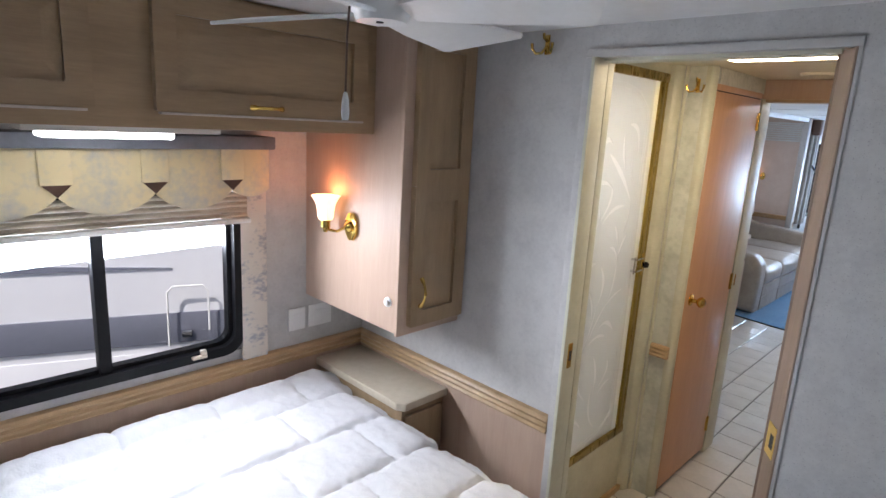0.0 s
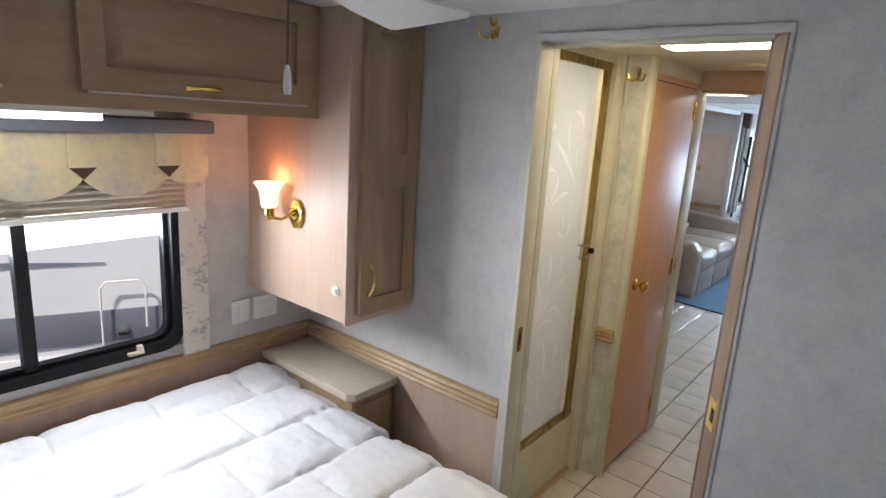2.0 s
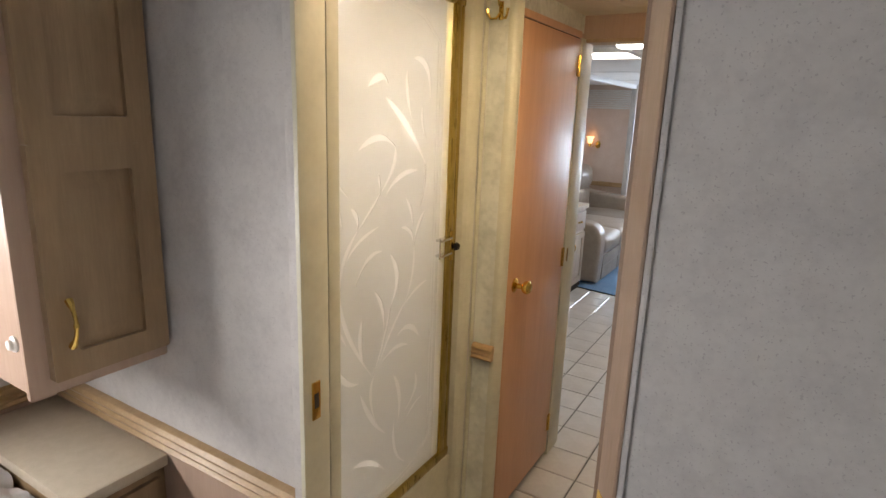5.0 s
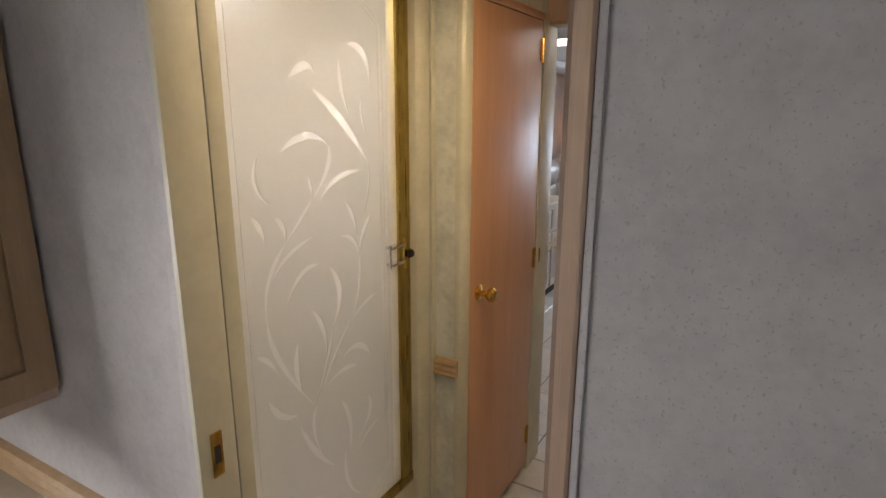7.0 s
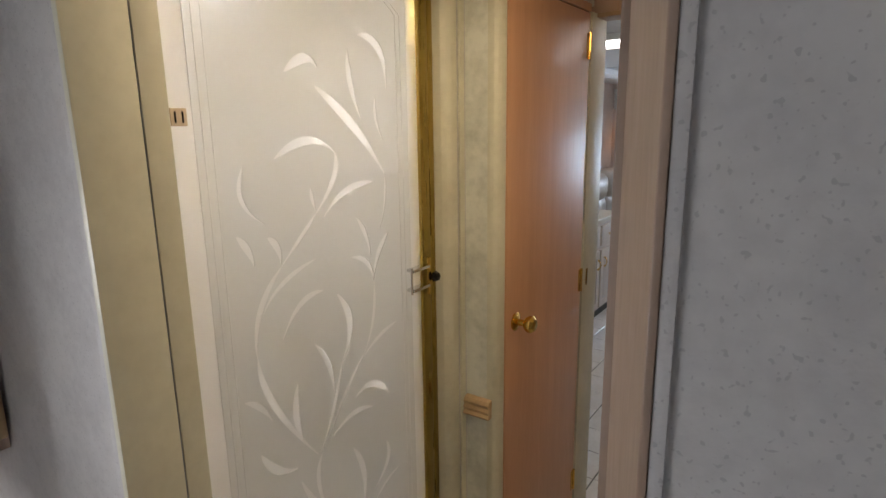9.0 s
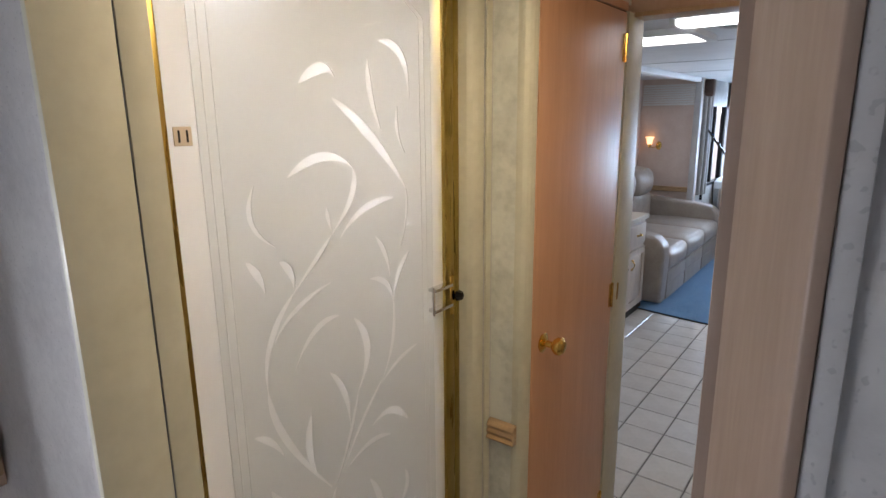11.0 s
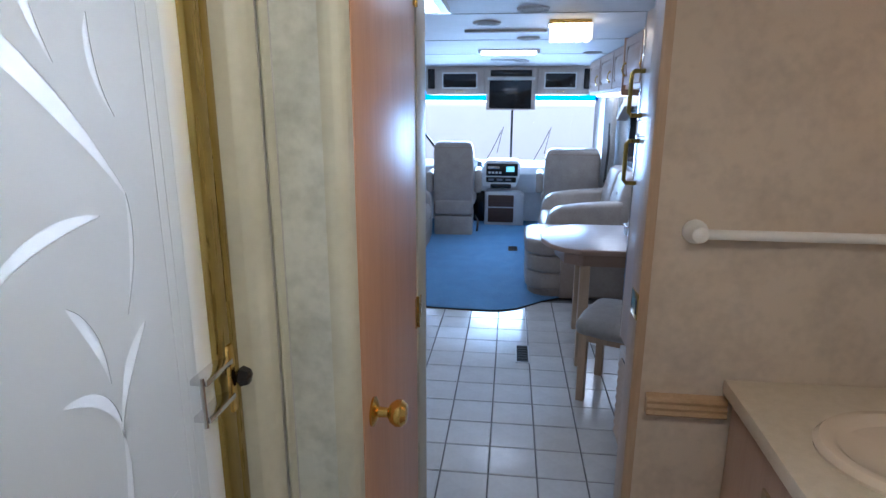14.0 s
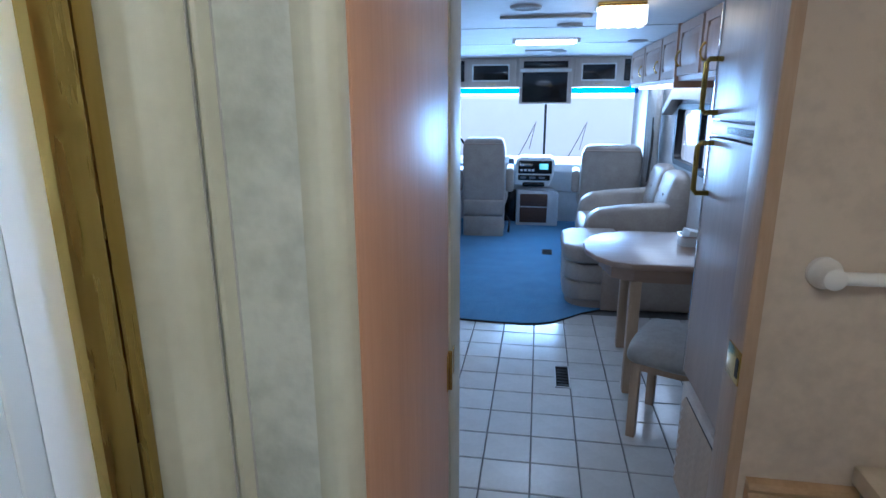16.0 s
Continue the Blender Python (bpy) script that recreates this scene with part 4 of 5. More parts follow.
for k in range(5):
    part("slat", box(SX + 0.02, SX + 0.023, 2.03, 2.13, 0.13 + 0.013 * k, 0.136 + 0.013 * k), CREAM, vt)
tl_ = thing("bath_skylight", (-1.15, 2.2, H), "white shower dome light", "light")
part("diffuser", lathe([(0.0, H - 0.03), (0.10, H - 0.028), (0.13, H - 0.006), (0.13, H - 0.001), (0.0, H - 0.001)], (-1.15, 2.2, 0), "z", 24), DOME, tl_)

td = thing("toilet_door", (-0.64, 2.97, 0.03), "closed blush wooden slab door with brass knob", "door", kind="structure")
part("slab", box(DX - 0.045, DX, 2.690, 3.246, 0.03, 1.866, 0.003), DOORWOOD, td)
part("frame_head", box(DX - 0.05, DX - 0.001, 2.688, 3.256, 1.871, 1.896, 0.003), DOORWOOD, td)
part("gap", box(DX - 0.048, DX - 0.008, 2.684, 3.254, 0.02, 1.872), DARK, td)
for z in (0.182, 0.975, 1.763):
    part("hinge", join(box(DX - 0.0005, DX + 0.0025, 3.222, 3.247, z - 0.04, z + 0.04, 0.001), tube([(DX + 0.0035, 3.241, z - 0.042), (DX + 0.0035, 3.241, z + 0.042)], 0.0045, 8)), BRASS, td, "brass butt hinge")
kb = part("knob", lathe([(0.0, 0), (0.026, 0.0), (0.027, 0.004), (0.020, 0.008), (0.010, 0.012), (0.009, 0.028), (0.018, 0.034), (0.0245, 0.044), (0.024, 0.054), (0.017, 0.062), (0.0, 0.064)], (DX, 2.748, 0.966), "x", 28), BRASS, td, "polished brass knob")
rb = solid("rail_block", prism([(2.6545 - u * 0.8, 0.699 + v) for u, v in RAIL], "x", -0.725, -0.642, 0.001), OAKTRIM, "short oak chair rail block on the pilaster", "trim piece")

bl = thing("bath_ceiling_light", (-0.21, 2.19, H), "lit fluorescent ceiling light in the bathroom", "ceiling light")
part("frame", box(-0.455, 0.045, 2.065, 2.320, H - 0.010, H - 0.001, 0.003), WHITEP, bl)
part("diffuser", box(-0.438, 0.028, 2.080, 2.305, H - 0.032, H - 0.008, 0.011, 3), TUBE, bl, "glowing ribbed diffuser")
for x in (-0.452, 0.026):
    part("end_cap", box(x, x + 0.016, 2.088, 2.297, H - 0.028, H - 0.009, 0.004), GREYTRIM, bl)
rv = thing("ceiling_vent", (-0.35, 3.05, H), "round cream bathroom ceiling vent", "vent")
part("ring", lathe([(0.05, -0.002), (0.07, -0.010), (0.075, -0.002), (0.075, 0.0), (0.05, 0.0)], (-0.35, 3.05, H), "z", 24), BATHCEIL, rv)

vn = thing("vanity", (0.45, 2.8, 0), "wooden bathroom vanity with speckled cream top", "vanity")
front = [(0.188, 3.297), (0.182, 3.08), (0.172, 2.85), (0.172, 2.60), (0.19, 2.35)]
part("body", prism([(x + 0.03, y - (0.0 if i == 0 else 0)) for i, (x, y) in enumerate(front)] + [(RW, 2.35), (RW, 3.297)], "z", 0, 0.765, 0.002), MAPLESIDE, vn)
part("countertop", prism(front + [(RW, 2.35), (RW, 3.298)], "z", 0.765, 0.805, 0.006), LAMINATE, vn, "cream laminate countertop")
part("drawer", prism([(0.204, 3.05), (0.196, 2.88), (0.206, 2.88), (0.214, 3.05)], "z", 0.50, 0.66, 0.002), MAPLE, vn)
part("sink", turned(lathe([(0.217, 0.790), (0.219, 0.800), (0.208, 0.813), (0.190, 0.814), (0.176, 0.806), (0.162, 0.7955), (0.10, 0.7935), (0.0, 0.793)], (0, 0, 0), "z", 48), pose(0.48, 2.96, 0.013) @ Matrix.Diagonal((1, 0.82, 1, 1))), PORCELAIN, vn, "bone porcelain oval sink")
part("knob", lathe([(0.0, 0), (0.010, 0.002), (0.014, 0.012), (0.008, 0.02), (0.0, 0.021)], (0.180, 2.93, 0.60), "x", 14), BRASS, vn, "small brass drawer knob")
vl = thing("vanity_light", (RW, 2.85, 1.72), "warm lit vanity light bar beside the mirror", "wall lamp")
part("bar", box(RW - 0.03, RW - 0.001, 2.6, 3.1, 1.69, 1.75, 0.006), BRASS, vl)
for k in range(3):
    part("globe", lathe([(0.0, 0), (0.02, 0.003), (0.042, 0.03), (0.045, 0.05), (0.03, 0.08), (0.0, 0.09)], (RW - 0.125, 2.68 + 0.17 * k, 1.72), "x", 18), VBULB, vl)
tb = thing("towel_bar", (0.06, 3.30, 1.195), "white plastic towel bar on the bathroom wall", "towel bar")
for x in (0.073, 0.595):
    part("post", lathe([(0.0, 0), (0.030, 0), (0.030, 0.012), (0.022, 0.022), (0.021, 0.036), (0.020, 0.050), (0.012, 0.056), (0.0, 0.057)], (x, 3.30, 1.199), "-y", 24), WHITEP, tb)
part("bar", tube([(0.073, 3.263, 1.199), (0.595, 3.263, 1.199)], 0.0125, 14), WHITEP, tb)
structure("trim_bath_rail", prism([(3.30 - u, 0.698 + v) for u, v in RAIL], "x", -0.006, 0.20, 0.001), OAKTRIM, "oak chair rail on the bathroom wall", "trim")

# ---------------------------------------------------------------- kitchen and living area
fr = thing("refrigerator", (0.43, 3.87, 0), "two-door refrigerator with pale wood-look panels and brass bar handles", "refrigerator")
part("body", box(0.155, RW - 0.005, 3.43, 4.325, 0.0, 1.90, 0.003), MAPLE, fr)
FRZ = [(0.50, 1.385, "lower door"), (1.445, 1.86, "freezer door")]
for z0, z1, nm in FRZ:
    d = part("door", box(0.125, 0.155, 3.44, 4.318, z0, z1, 0.006), FRIDGEP, fr, "pale " + nm)
    part("edge_trim", box(0.122, 0.150, 4.306, 4.322, z0, z1, 0.003), CHROME, d)
    a, b = (z1 - 0.19, z1 - 0.02) if z0 < 1 else (z0 + 0.02, z0 + 0.19)
    part("handle", tube([(0.125, 4.26, a), (0.085, 4.26, a), (0.075, 4.26, a + 0.012), (0.075, 4.26, b - 0.012), (0.085, 4.26, b), (0.125, 4.26, b)], 0.009, 10), GOLD, d, "brass bar handle")
part("control_strip", box(0.128, 0.155, 3.44, 4.318, 1.392, 1.438, 0.003), FRIDGEP, fr)
part("display_strip", box(0.1265, 0.1285, 3.90, 4.14, 1.403, 1.425), SCREEN, fr, "black control strip")
lv = part("louvre_panel", box(0.128, 0.155, 3.46, 4.31, 0.03, 0.46, 0.004), WHITECAB, fr, "wooden louvred vent panel")
part("void", box(0.1265, 0.1285, 3.53, 4.24, 0.07, 0.43), DARK, lv)
for k in range(9):
    part("slat", prism([(0.112, 0.075 + 0.04 * k), (0.130, 0.075 + 0.04 * k), (0.130, 0.105 + 0.04 * k), (0.124, 0.105 + 0.04 * k)], "y", 3.52, 4.25, 0.001), JAMBWOOD, lv)

# dining table
tb_ = thing("dining_table", (0.30, 5.36, 0), "pale wooden dinette table with rounded end", "table")
top = [(RW - 0.01, 4.99), (0.02, 4.99), (-0.07, 5.03), (-0.14, 5.12), (-0.185, 5.26), (-0.185, 5.42), (-0.14, 5.57), (-0.06, 5.68), (0.04, 5.73), (RW - 0.01, 5.73)]
part("top", prism(top, "z", 0.695, 0.725, 0.008, 3), TABLEWOOD, tb_, "glossy pickled wood top")
part("apron", prism([(RW - 0.05, 5.05), (0.04, 5.05), (-0.06, 5.12), (-0.10, 5.34), (-0.06, 5.58), (0.05, 5.67), (RW - 0.05, 5.67)], "z", 0.615, 0.695, 0.004), TABLEWOOD, tb_)
for x, y in ((0.055, 5.07), (0.095, 5.66), (0.66, 5.08), (0.66, 5.64)):
    part("leg", prism([(x - 0.028, y - 0.028), (x + 0.028, y - 0.028), (x + 0.028, y + 0.028), (x - 0.028, y + 0.028)], "z", 0.0, 0.62, 0.008), JAMBWOOD, tb_)
tray = thing("napkin_basket", (0.42, 5.45, 0.725), "small wire basket of papers on the table", "basket")
part("rim", turned(ring(rounded_rect(-0.09, 0.09, -0.07, 0.07, 0.03), rounded_rect(-0.083, 0.083, -0.063, 0.063, 0.026), "z", 0.05, 0.058), pose(0.42, 5.45, 0.725)), CHROME, tray)
part("wall", turned(ring(rounded_rect(-0.085, 0.085, -0.065, 0.065, 0.03), rounded_rect(-0.08, 0.08, -0.06, 0.06, 0.026), "z", 0.0, 0.05), pose(0.42, 5.45, 0.725)), DASH, tray)
part("papers", turned(box(-0.07, 0.07, -0.05, 0.05, 0.0, 0.075, 0.004), pose(0.42, 5.45, 0.726, 0, 12, 8)), WHITEP, tray, "white folded papers")

# dinette chair beside the refrigerator
dc = thing("dinette_chair", (0.22, 4.70, 0), "wooden dinette chair with a grey padded fabric seat", "chair")
C = pose(0.235, 4.735, 0, 0, 0, 66)
seatbm = puffy(-0.21, 0.21, -0.22, 0.20, 0.375, 0.455, 0.025, 0.03, 6, 0.006)
part("seat", turned(seatbm, C), SEATCLOTH, dc, "grey padded fabric seat")
part("apron", turned(box(-0.185, 0.185, -0.19, 0.18, 0.335, 0.385, 0.006), C), JAMBWOOD, dc)
for x, y in ((-0.17, 0.165), (0.17, 0.165), (-0.17, -0.175), (0.17, -0.175)):
    part("leg", turned(prism([(x - 0.02, y - 0.02), (x + 0.02, y - 0.02), (x + 0.02, y + 0.02), (x - 0.02, y + 0.02)], "z", 0.0, 0.40, 0.005), C), JAMBWOOD, dc)
bk = part("backrest", turned(join(box(-0.19, -0.15, -0.215, -0.18, 0.40, 0.92, 0.008), box(0.15, 0.19, -0.215, -0.18, 0.40, 0.92, 0.008), box(-0.16, 0.16, -0.21, -0.185, 0.82, 0.91, 0.008), box(-0.16, 0.16, -0.21, -0.185, 0.55, 0.60, 0.006)), C), JAMBWOOD, dc)

# booth seat with rounded end
bo = thing("booth_seat", (0.2, 6.6, 0.012), "taupe leather dinette booth with rounded tufted end", "booth seat")


def round_end(x0, x1, y0, y1, inset=0.0):
    r = 0.17
    pts = [(x1, y0 + inset), (x0 + r + inset, y0 + inset)]
    pts += [(x0 + inset + r - r * math.sin(radians(a)), y0 + inset + r - r * math.cos(radians(a))) for a in (20, 45, 70, 90)]
    pts += [(x0 + inset + r - r * math.cos(radians(a)), y1 - inset - r + r * math.sin(radians(a))) for a in (0, 20, 45, 70)]
    pts += [(x0 + r + inset, y1 - inset), (x1, y1 - inset)]
    return pts


BX0, BX1, BY0_, BY1_ = -0.245, 0.20, 6.27, 6.98
part("plinth", prism(round_end(BX0, BX1, BY0_, BY1_, 0.03), "z", 0.012, 0.10, 0.006), LEATHERD, bo)
for k, (z0, z1) in enumerate(((0.07, 0.205), (0.21, 0.345))):
    part("side_roll", prism(round_end(BX0, BX1, BY0_, BY1_, 0.006), "z", z0, z1, 0.022, 3), LEATHER, bo)
part("seat_cushion", prism(round_end(BX0, BX1, BY0_, BY1_, -0.006), "z", 0.35, 0.475, 0.045, 4), LEATHER, bo, "plump taupe leather cushion")
part("end_panel", box(0.03, 0.20, 6.255, 6.30, 0.012, 0.44, 0.01), LEATHERD, bo, "brown leather end panel")
part("bench", box(0.20, RW - 0.005, 6.27, 6.98, 0.012, 0.46, 0.03, 3), LEATHER, bo)

# love seat with two arms facing the aisle
ls = thing("love_seat", (0.4, 7.45, 0.012), "taupe leather love seat with padded arms and tufted back", "love seat")
part("base", box(-0.02, RW - 0.01, 7.02, 7.98, 0.012, 0.30, 0.02), LEATHERD, ls)
part("seat_cushion", puffy(-0.06, 0.52, 7.16, 7.86, 0.29, 0.45, 0.03, 0.05, 6, 0.006), LEATHER, ls)
for y0 in (7.0, 7.85):
    arm = [(-0.05, 0.03), (-0.06, 0.40), (-0.03, 0.55), (0.05, 0.615), (0.25, 0.645), (0.55, 0.67), (0.70, 0.70), (0.72, 0.03)]
    part("arm", prism(arm, "y", y0, y0 + 0.17, 0.05, 4), LEATHER, ls)
for y0 in (6.99, 7.50):
    b = puffy(0.50, 0.73, y0 + 0.02, y0 + 0.50, 0.40, 0.90, 0.035, 0.06, 7, 0.008)
    c = part("back_cushion", turned(b, Matrix.Translation((0.04, 0, 0)) @ Matrix.Translation((0.6, 0, 0.4)) @ pose(0, 0, 0, 0, 12, 0) @ Matrix.Translation((-0.6, 0, -0.4))), LEATHER, ls, "tufted leather back cushion")
    for yy in (0.16, 0.36):
        for zz in (0.58, 0.74):
            part("button", lathe([(0.0, 0), (0.014, 0.002), (0.010, 0.008), (0.0, 0.010)], (0.505 + (zz - 0.4) * 0.2, y0 + yy, zz), "x", 10), LEATHERD, c)

# dinette window and curtain on the right wall
w2 = thing("window_2", (RW, 6.9, 0.95), "black-framed dinette window with slider", "window", kind="structure")
part("frame", ring(rounded_rect(6.14, 7.66, 0.945, 1.465, 0.07), rounded_rect(6.19, 7.61, 0.99, 1.42, 0.05), "x", RW - 0.015, RW + 0.05), BLACK, w2)
part("mullion", box(RW - 0.005, RW + 0.04, 6.86, 6.92, 0.98, 1.43, 0.004), BLACK, w2)
for y0, y1 in ((6.18, 6.87), (6.91, 7.62)):
    p = part("pane", box(RW + 0.02, RW + 0.024, y0, y1, 0.98, 1.43), PANE, w2)
    p.visible_shadow = False
sw = thing("window_valance", (RW, 6.9, 1.5), "pale angled window valance above the dinette window", "valance")
part("board", prism([(6.0, 1.47), (6.9, 1.50), (7.5, 1.50), (7.85, 1.36), (7.85, 1.42), (7.5, 1.58), (6.0, 1.58)], "x", RW - 0.10, RW - 0.004, 0.006), SEATCLOTH, sw)
cu = thing("curtain", (0.62, 8.2, 0.7), "grey striped cab curtain gathered by the passenger window", "curtain")
for k in range(7):
    y = 8.05 + 0.075 * k
    part("fold", tube([(0.66 + 0.02 * (k % 2), y, 0.72), (0.655, y + 0.01, 1.2), (0.66, y, 1.72)], [0.036, 0.030, 0.036], 10), SEATCLOTH, cu)
part("tie_strap", tube([(0.60, 8.02, 0.72), (0.615, 8.0, 1.05), (0.63, 8.1, 1.32), (0.70, 8.3, 1.40)], 0.012, 8), DARK, cu, "dark strap")

# upper cabinets on the right
uc = thing("upper_cabinet", (0.55, 5.3, 1.62), "pickled maple upper cabinet with raised panels beside a brown end panel", "cabinet", "upper cabinets")
part("body", box(0.40, RW - 0.004, 4.42, 6.16, 1.615, H - 0.001, 0.003), MAPLESIDE, uc)
part("end_panel", box(0.375, RW - 0.004, 6.16, 6.19, 1.575, H - 0.001, 0.003), DOORWOOD, uc, "brown wooden end panel")
for y0, y1 in ((4.46, 4.98), (5.03, 5.55), (5.60, 6.12)):
    d = panel_door_x(0.40, y0, y1, 1.645, 1.945, uc, MAPLESIDE, out=-1)
    bow_pull((0.378, y1 - 0.06, 1.70), (0.378, y1 - 0.06, 1.79), (-1, 0, 0), d)
uc2 = thing("upper_cabinet", (0.6, 7.4, 1.62), "pickled maple upper cabinet with three raised panel doors", "cabinet", "upper cabinets")
part("body", box(0.46, RW - 0.004, 6.20, 8.55, 1.615, H - 0.001, 0.003), MAPLESIDE, uc2)
for y0, y1 in ((6.25, 6.95), (7.0, 7.70), (7.75, 8.45)):
    d = panel_door_x(0.46, y0, y1, 1.645, 1.945, uc2, MAPLESIDE, out=-1)
    bow_pull((0.438, y0 + 0.08, 1.70), (0.438, y0 + 0.08, 1.79), (-1, 0, 0), d)
uh = solid("cabinet_light", box(0.50, 0.70, 6.5, 8.3, 1.598, 1.614, 0.004), TUBE2, "lit strip under the upper cabinet", "light")

# kitchen base cabinet and counter
kc = thing("kitchen_cabinet", (-1.8, 5.7, 0), "whitewashed kitchen base cabinet with drawer and doors", "cabinet")
part("body", box(SLIDE + 0.01, -1.40, 5.20, 6.06, 0.0, 0.755, 0.003), WHITECAB, kc)
part("kick", box(-1.40, -1.395, 5.20, 6.06, 0.0, 0.05), DARK, kc)
for y0, y1 in ((5.24, 5.62), (5.66, 6.03)):
    d = panel_door_x(-1.40, y0, y1, 0.07, 0.54, kc, WHITECAB)
    bow_pull((-1.376, y1 - 0.05 if y0 < 5.5 else y0 + 0.05, 0.40), (-1.376, y1 - 0.05 if y0 < 5.5 else y0 + 0.05, 0.48), (1, 0, 0), d)
    dw = part("drawer", box(-1.40, -1.380, y0, y1, 0.57, 0.735, 0.006), WHITECAB, kc)
    bow_pull((-1.378, (y0 + y1) / 2 - 0.04, 0.652), (-1.378, (y0 + y1) / 2 + 0.04, 0.652), (1, 0, 0), dw)
ct = solid("kitchen_counter", box(SLIDE + 0.01, -1.375, 5.18, 6.085, 0.756, 0.795, 0.008), LAMINATE, "pale laminate kitchen countertop", "countertop")

# sofa
so = thing("sofa", (-1.75, 7.2, 0.012), "three-seat taupe leather sofa with pleated skirt", "sofa")
part("base", box(-2.18, -1.275, 6.20, 8.20, 0.012, 0.30, 0.015), LEATHER, so)
for y0, y1 in ((6.30, 6.86), (6.87, 7.49), (7.50, 8.08)):
    part("seat_cushion", puffy(-2.05, -1.255, y0, y1, 0.28, 0.45, 0.03, 0.05, 6, 0.006), LEATHER, so)
    part("back_cushion", puffy(-2.24, -1.98, y0, y1, 0.42, 0.74, 0.03, 0.07, 6, 0.008), LEATHER, so)
    part("head_cushion", puffy(-2.24, -1.96, y0 + 0.01, y1 - 0.01, 0.70, 0.98, 0.035, 0.09, 6, 0.01), LEATHER, so)
    sk = part("skirt_panel", box(-1.272, -1.258, y0 + 0.01, y1 - 0.01, 0.03, 0.16, 0.005), LEATHER, so)
    part("front_panel", box(-1.275, -1.255, y0, y1, 0.165, 0.275, 0.008), LEATHER, so)
for y0 in (6.13, 8.08):
    arm = [(-2.22, 0.03), (-2.22, 0.74), (-2.0, 0.66), (-1.5, 0.615), (-1.33, 0.59), (-1.262, 0.52), (-1.25, 0.40), (-1.262, 0.03)]
    part("arm", prism(arm, "y", y0, y0 + 0.18, 0.045, 4), LEATHER, so)

# slide-out end wall: louvred blind, rail, sconce, sofa window
lb = thing("louvred_blind", (-1.9, 8.33, 1.68), "white horizontal louvred valance on the end wall", "blind")
for k in range(9):
    part("slat", box(SLIDE + 0.02, -1.66, 8.325, 8.358, 1.672 + 0.026 * k, 1.692 + 0.026 * k, 0.003), WHITEP, lb)
structure("trim_end_rail", prism([(8.36 - u, 0.70 + v) for u, v in RAIL], "x", SLIDE, -1.66, 0.001), OAKTRIM, "oak rail on the slide-out end wall", "trim")
structure("trim_slide_post", box(-1.655, -1.585, 8.30, 8.365, 0.0, H - 0.001, 0.008), GREYTRIM, "pale corner post of the slide-out", "trim")
structure("trim_slide_fascia", box(-1.66, -1.60, 3.38, 8.36, 1.915, H - 0.001, 0.004), CEIL, "white slide-out ceiling fascia", "trim")
bell_sconce((-2.02, 8.36, 1.22), "lit brass wall sconce with glass bell above the sofa")
w3 = thing("window_3", (SLIDE, 6.8, 0.98), "dark-framed sofa window with daylight", "window", kind="structure")
part("frame", ring(rounded_rect(6.28, 7.32, 0.965, 1.515, 0.06), rounded_rect(6.33, 7.27, 1.01, 1.47, 0.05), "x", SLIDE - 0.05, SLIDE + 0.014), BLACK, w3)
p = part("pane", box(SLIDE - 0.03, SLIDE - 0.026, 6.32, 7.28, 1.0, 1.48), PANE, w3)
p.visible_shadow = False
structure("trim_valance_sofa", box(SLIDE, SLIDE + 0.07, 6.1, 7.45, 1.48, 1.60, 0.006), CORNICE, "slate cornice above the sofa window", "trim")

# cab: curtains, belt, driver side window
dcu = thing("curtain", (-1.57, 8.55, 0.7), "grey striped cab curtain gathered behind the driver seat", "curtain")
for k in range(5):
    x = -1.585 + 0.03 * (k % 2)
    part("fold", tube([(x, 8.47 + 0.05 * k, 0.66), (x + 0.01, 8.47 + 0.05 * k, 1.2), (x, 8.47 + 0.05 * k, 1.80)], [0.03, 0.025, 0.03], 10), SEATCLOTH, dcu)
part("holder", box(-1.60, -1.50, 8.44, 8.56, 1.76, 1.95, 0.02), BROWNP, dcu, "dark curtain header block")
sb = solid("seat_belt", join(prism([(-1.565, 1.42), (-1.545, 1.43), (-1.20, 0.98), (-1.22, 0.96)], "y", 8.50, 8.506), prism([(-1.565, 1.44), (-1.535, 1.44), (-1.535, 0.60), (-1.565, 0.60)], "y", 8.508, 8.514)), SCREEN, "black shoulder belt hanging beside the driver seat", "seat belt")
dwf = thing("window_4", (-1.63, 9.2, 0.72), "driver side window with black divider", "window", kind="structure")
part("frame", join(box(-1.65, -1.595, 8.60, 8.64, 0.72, 1.66, 0.005), box(-1.65, -1.595, 9.12, 9.17, 0.72, 1.66, 0.005), box(-1.65, -1.595, 9.64, 9.72, 0.72, 1.66, 0.005), box(-1.65, -1.595, 8.60, 9.72, 0.71, 0.75, 0.005)), BLACK, dwf)


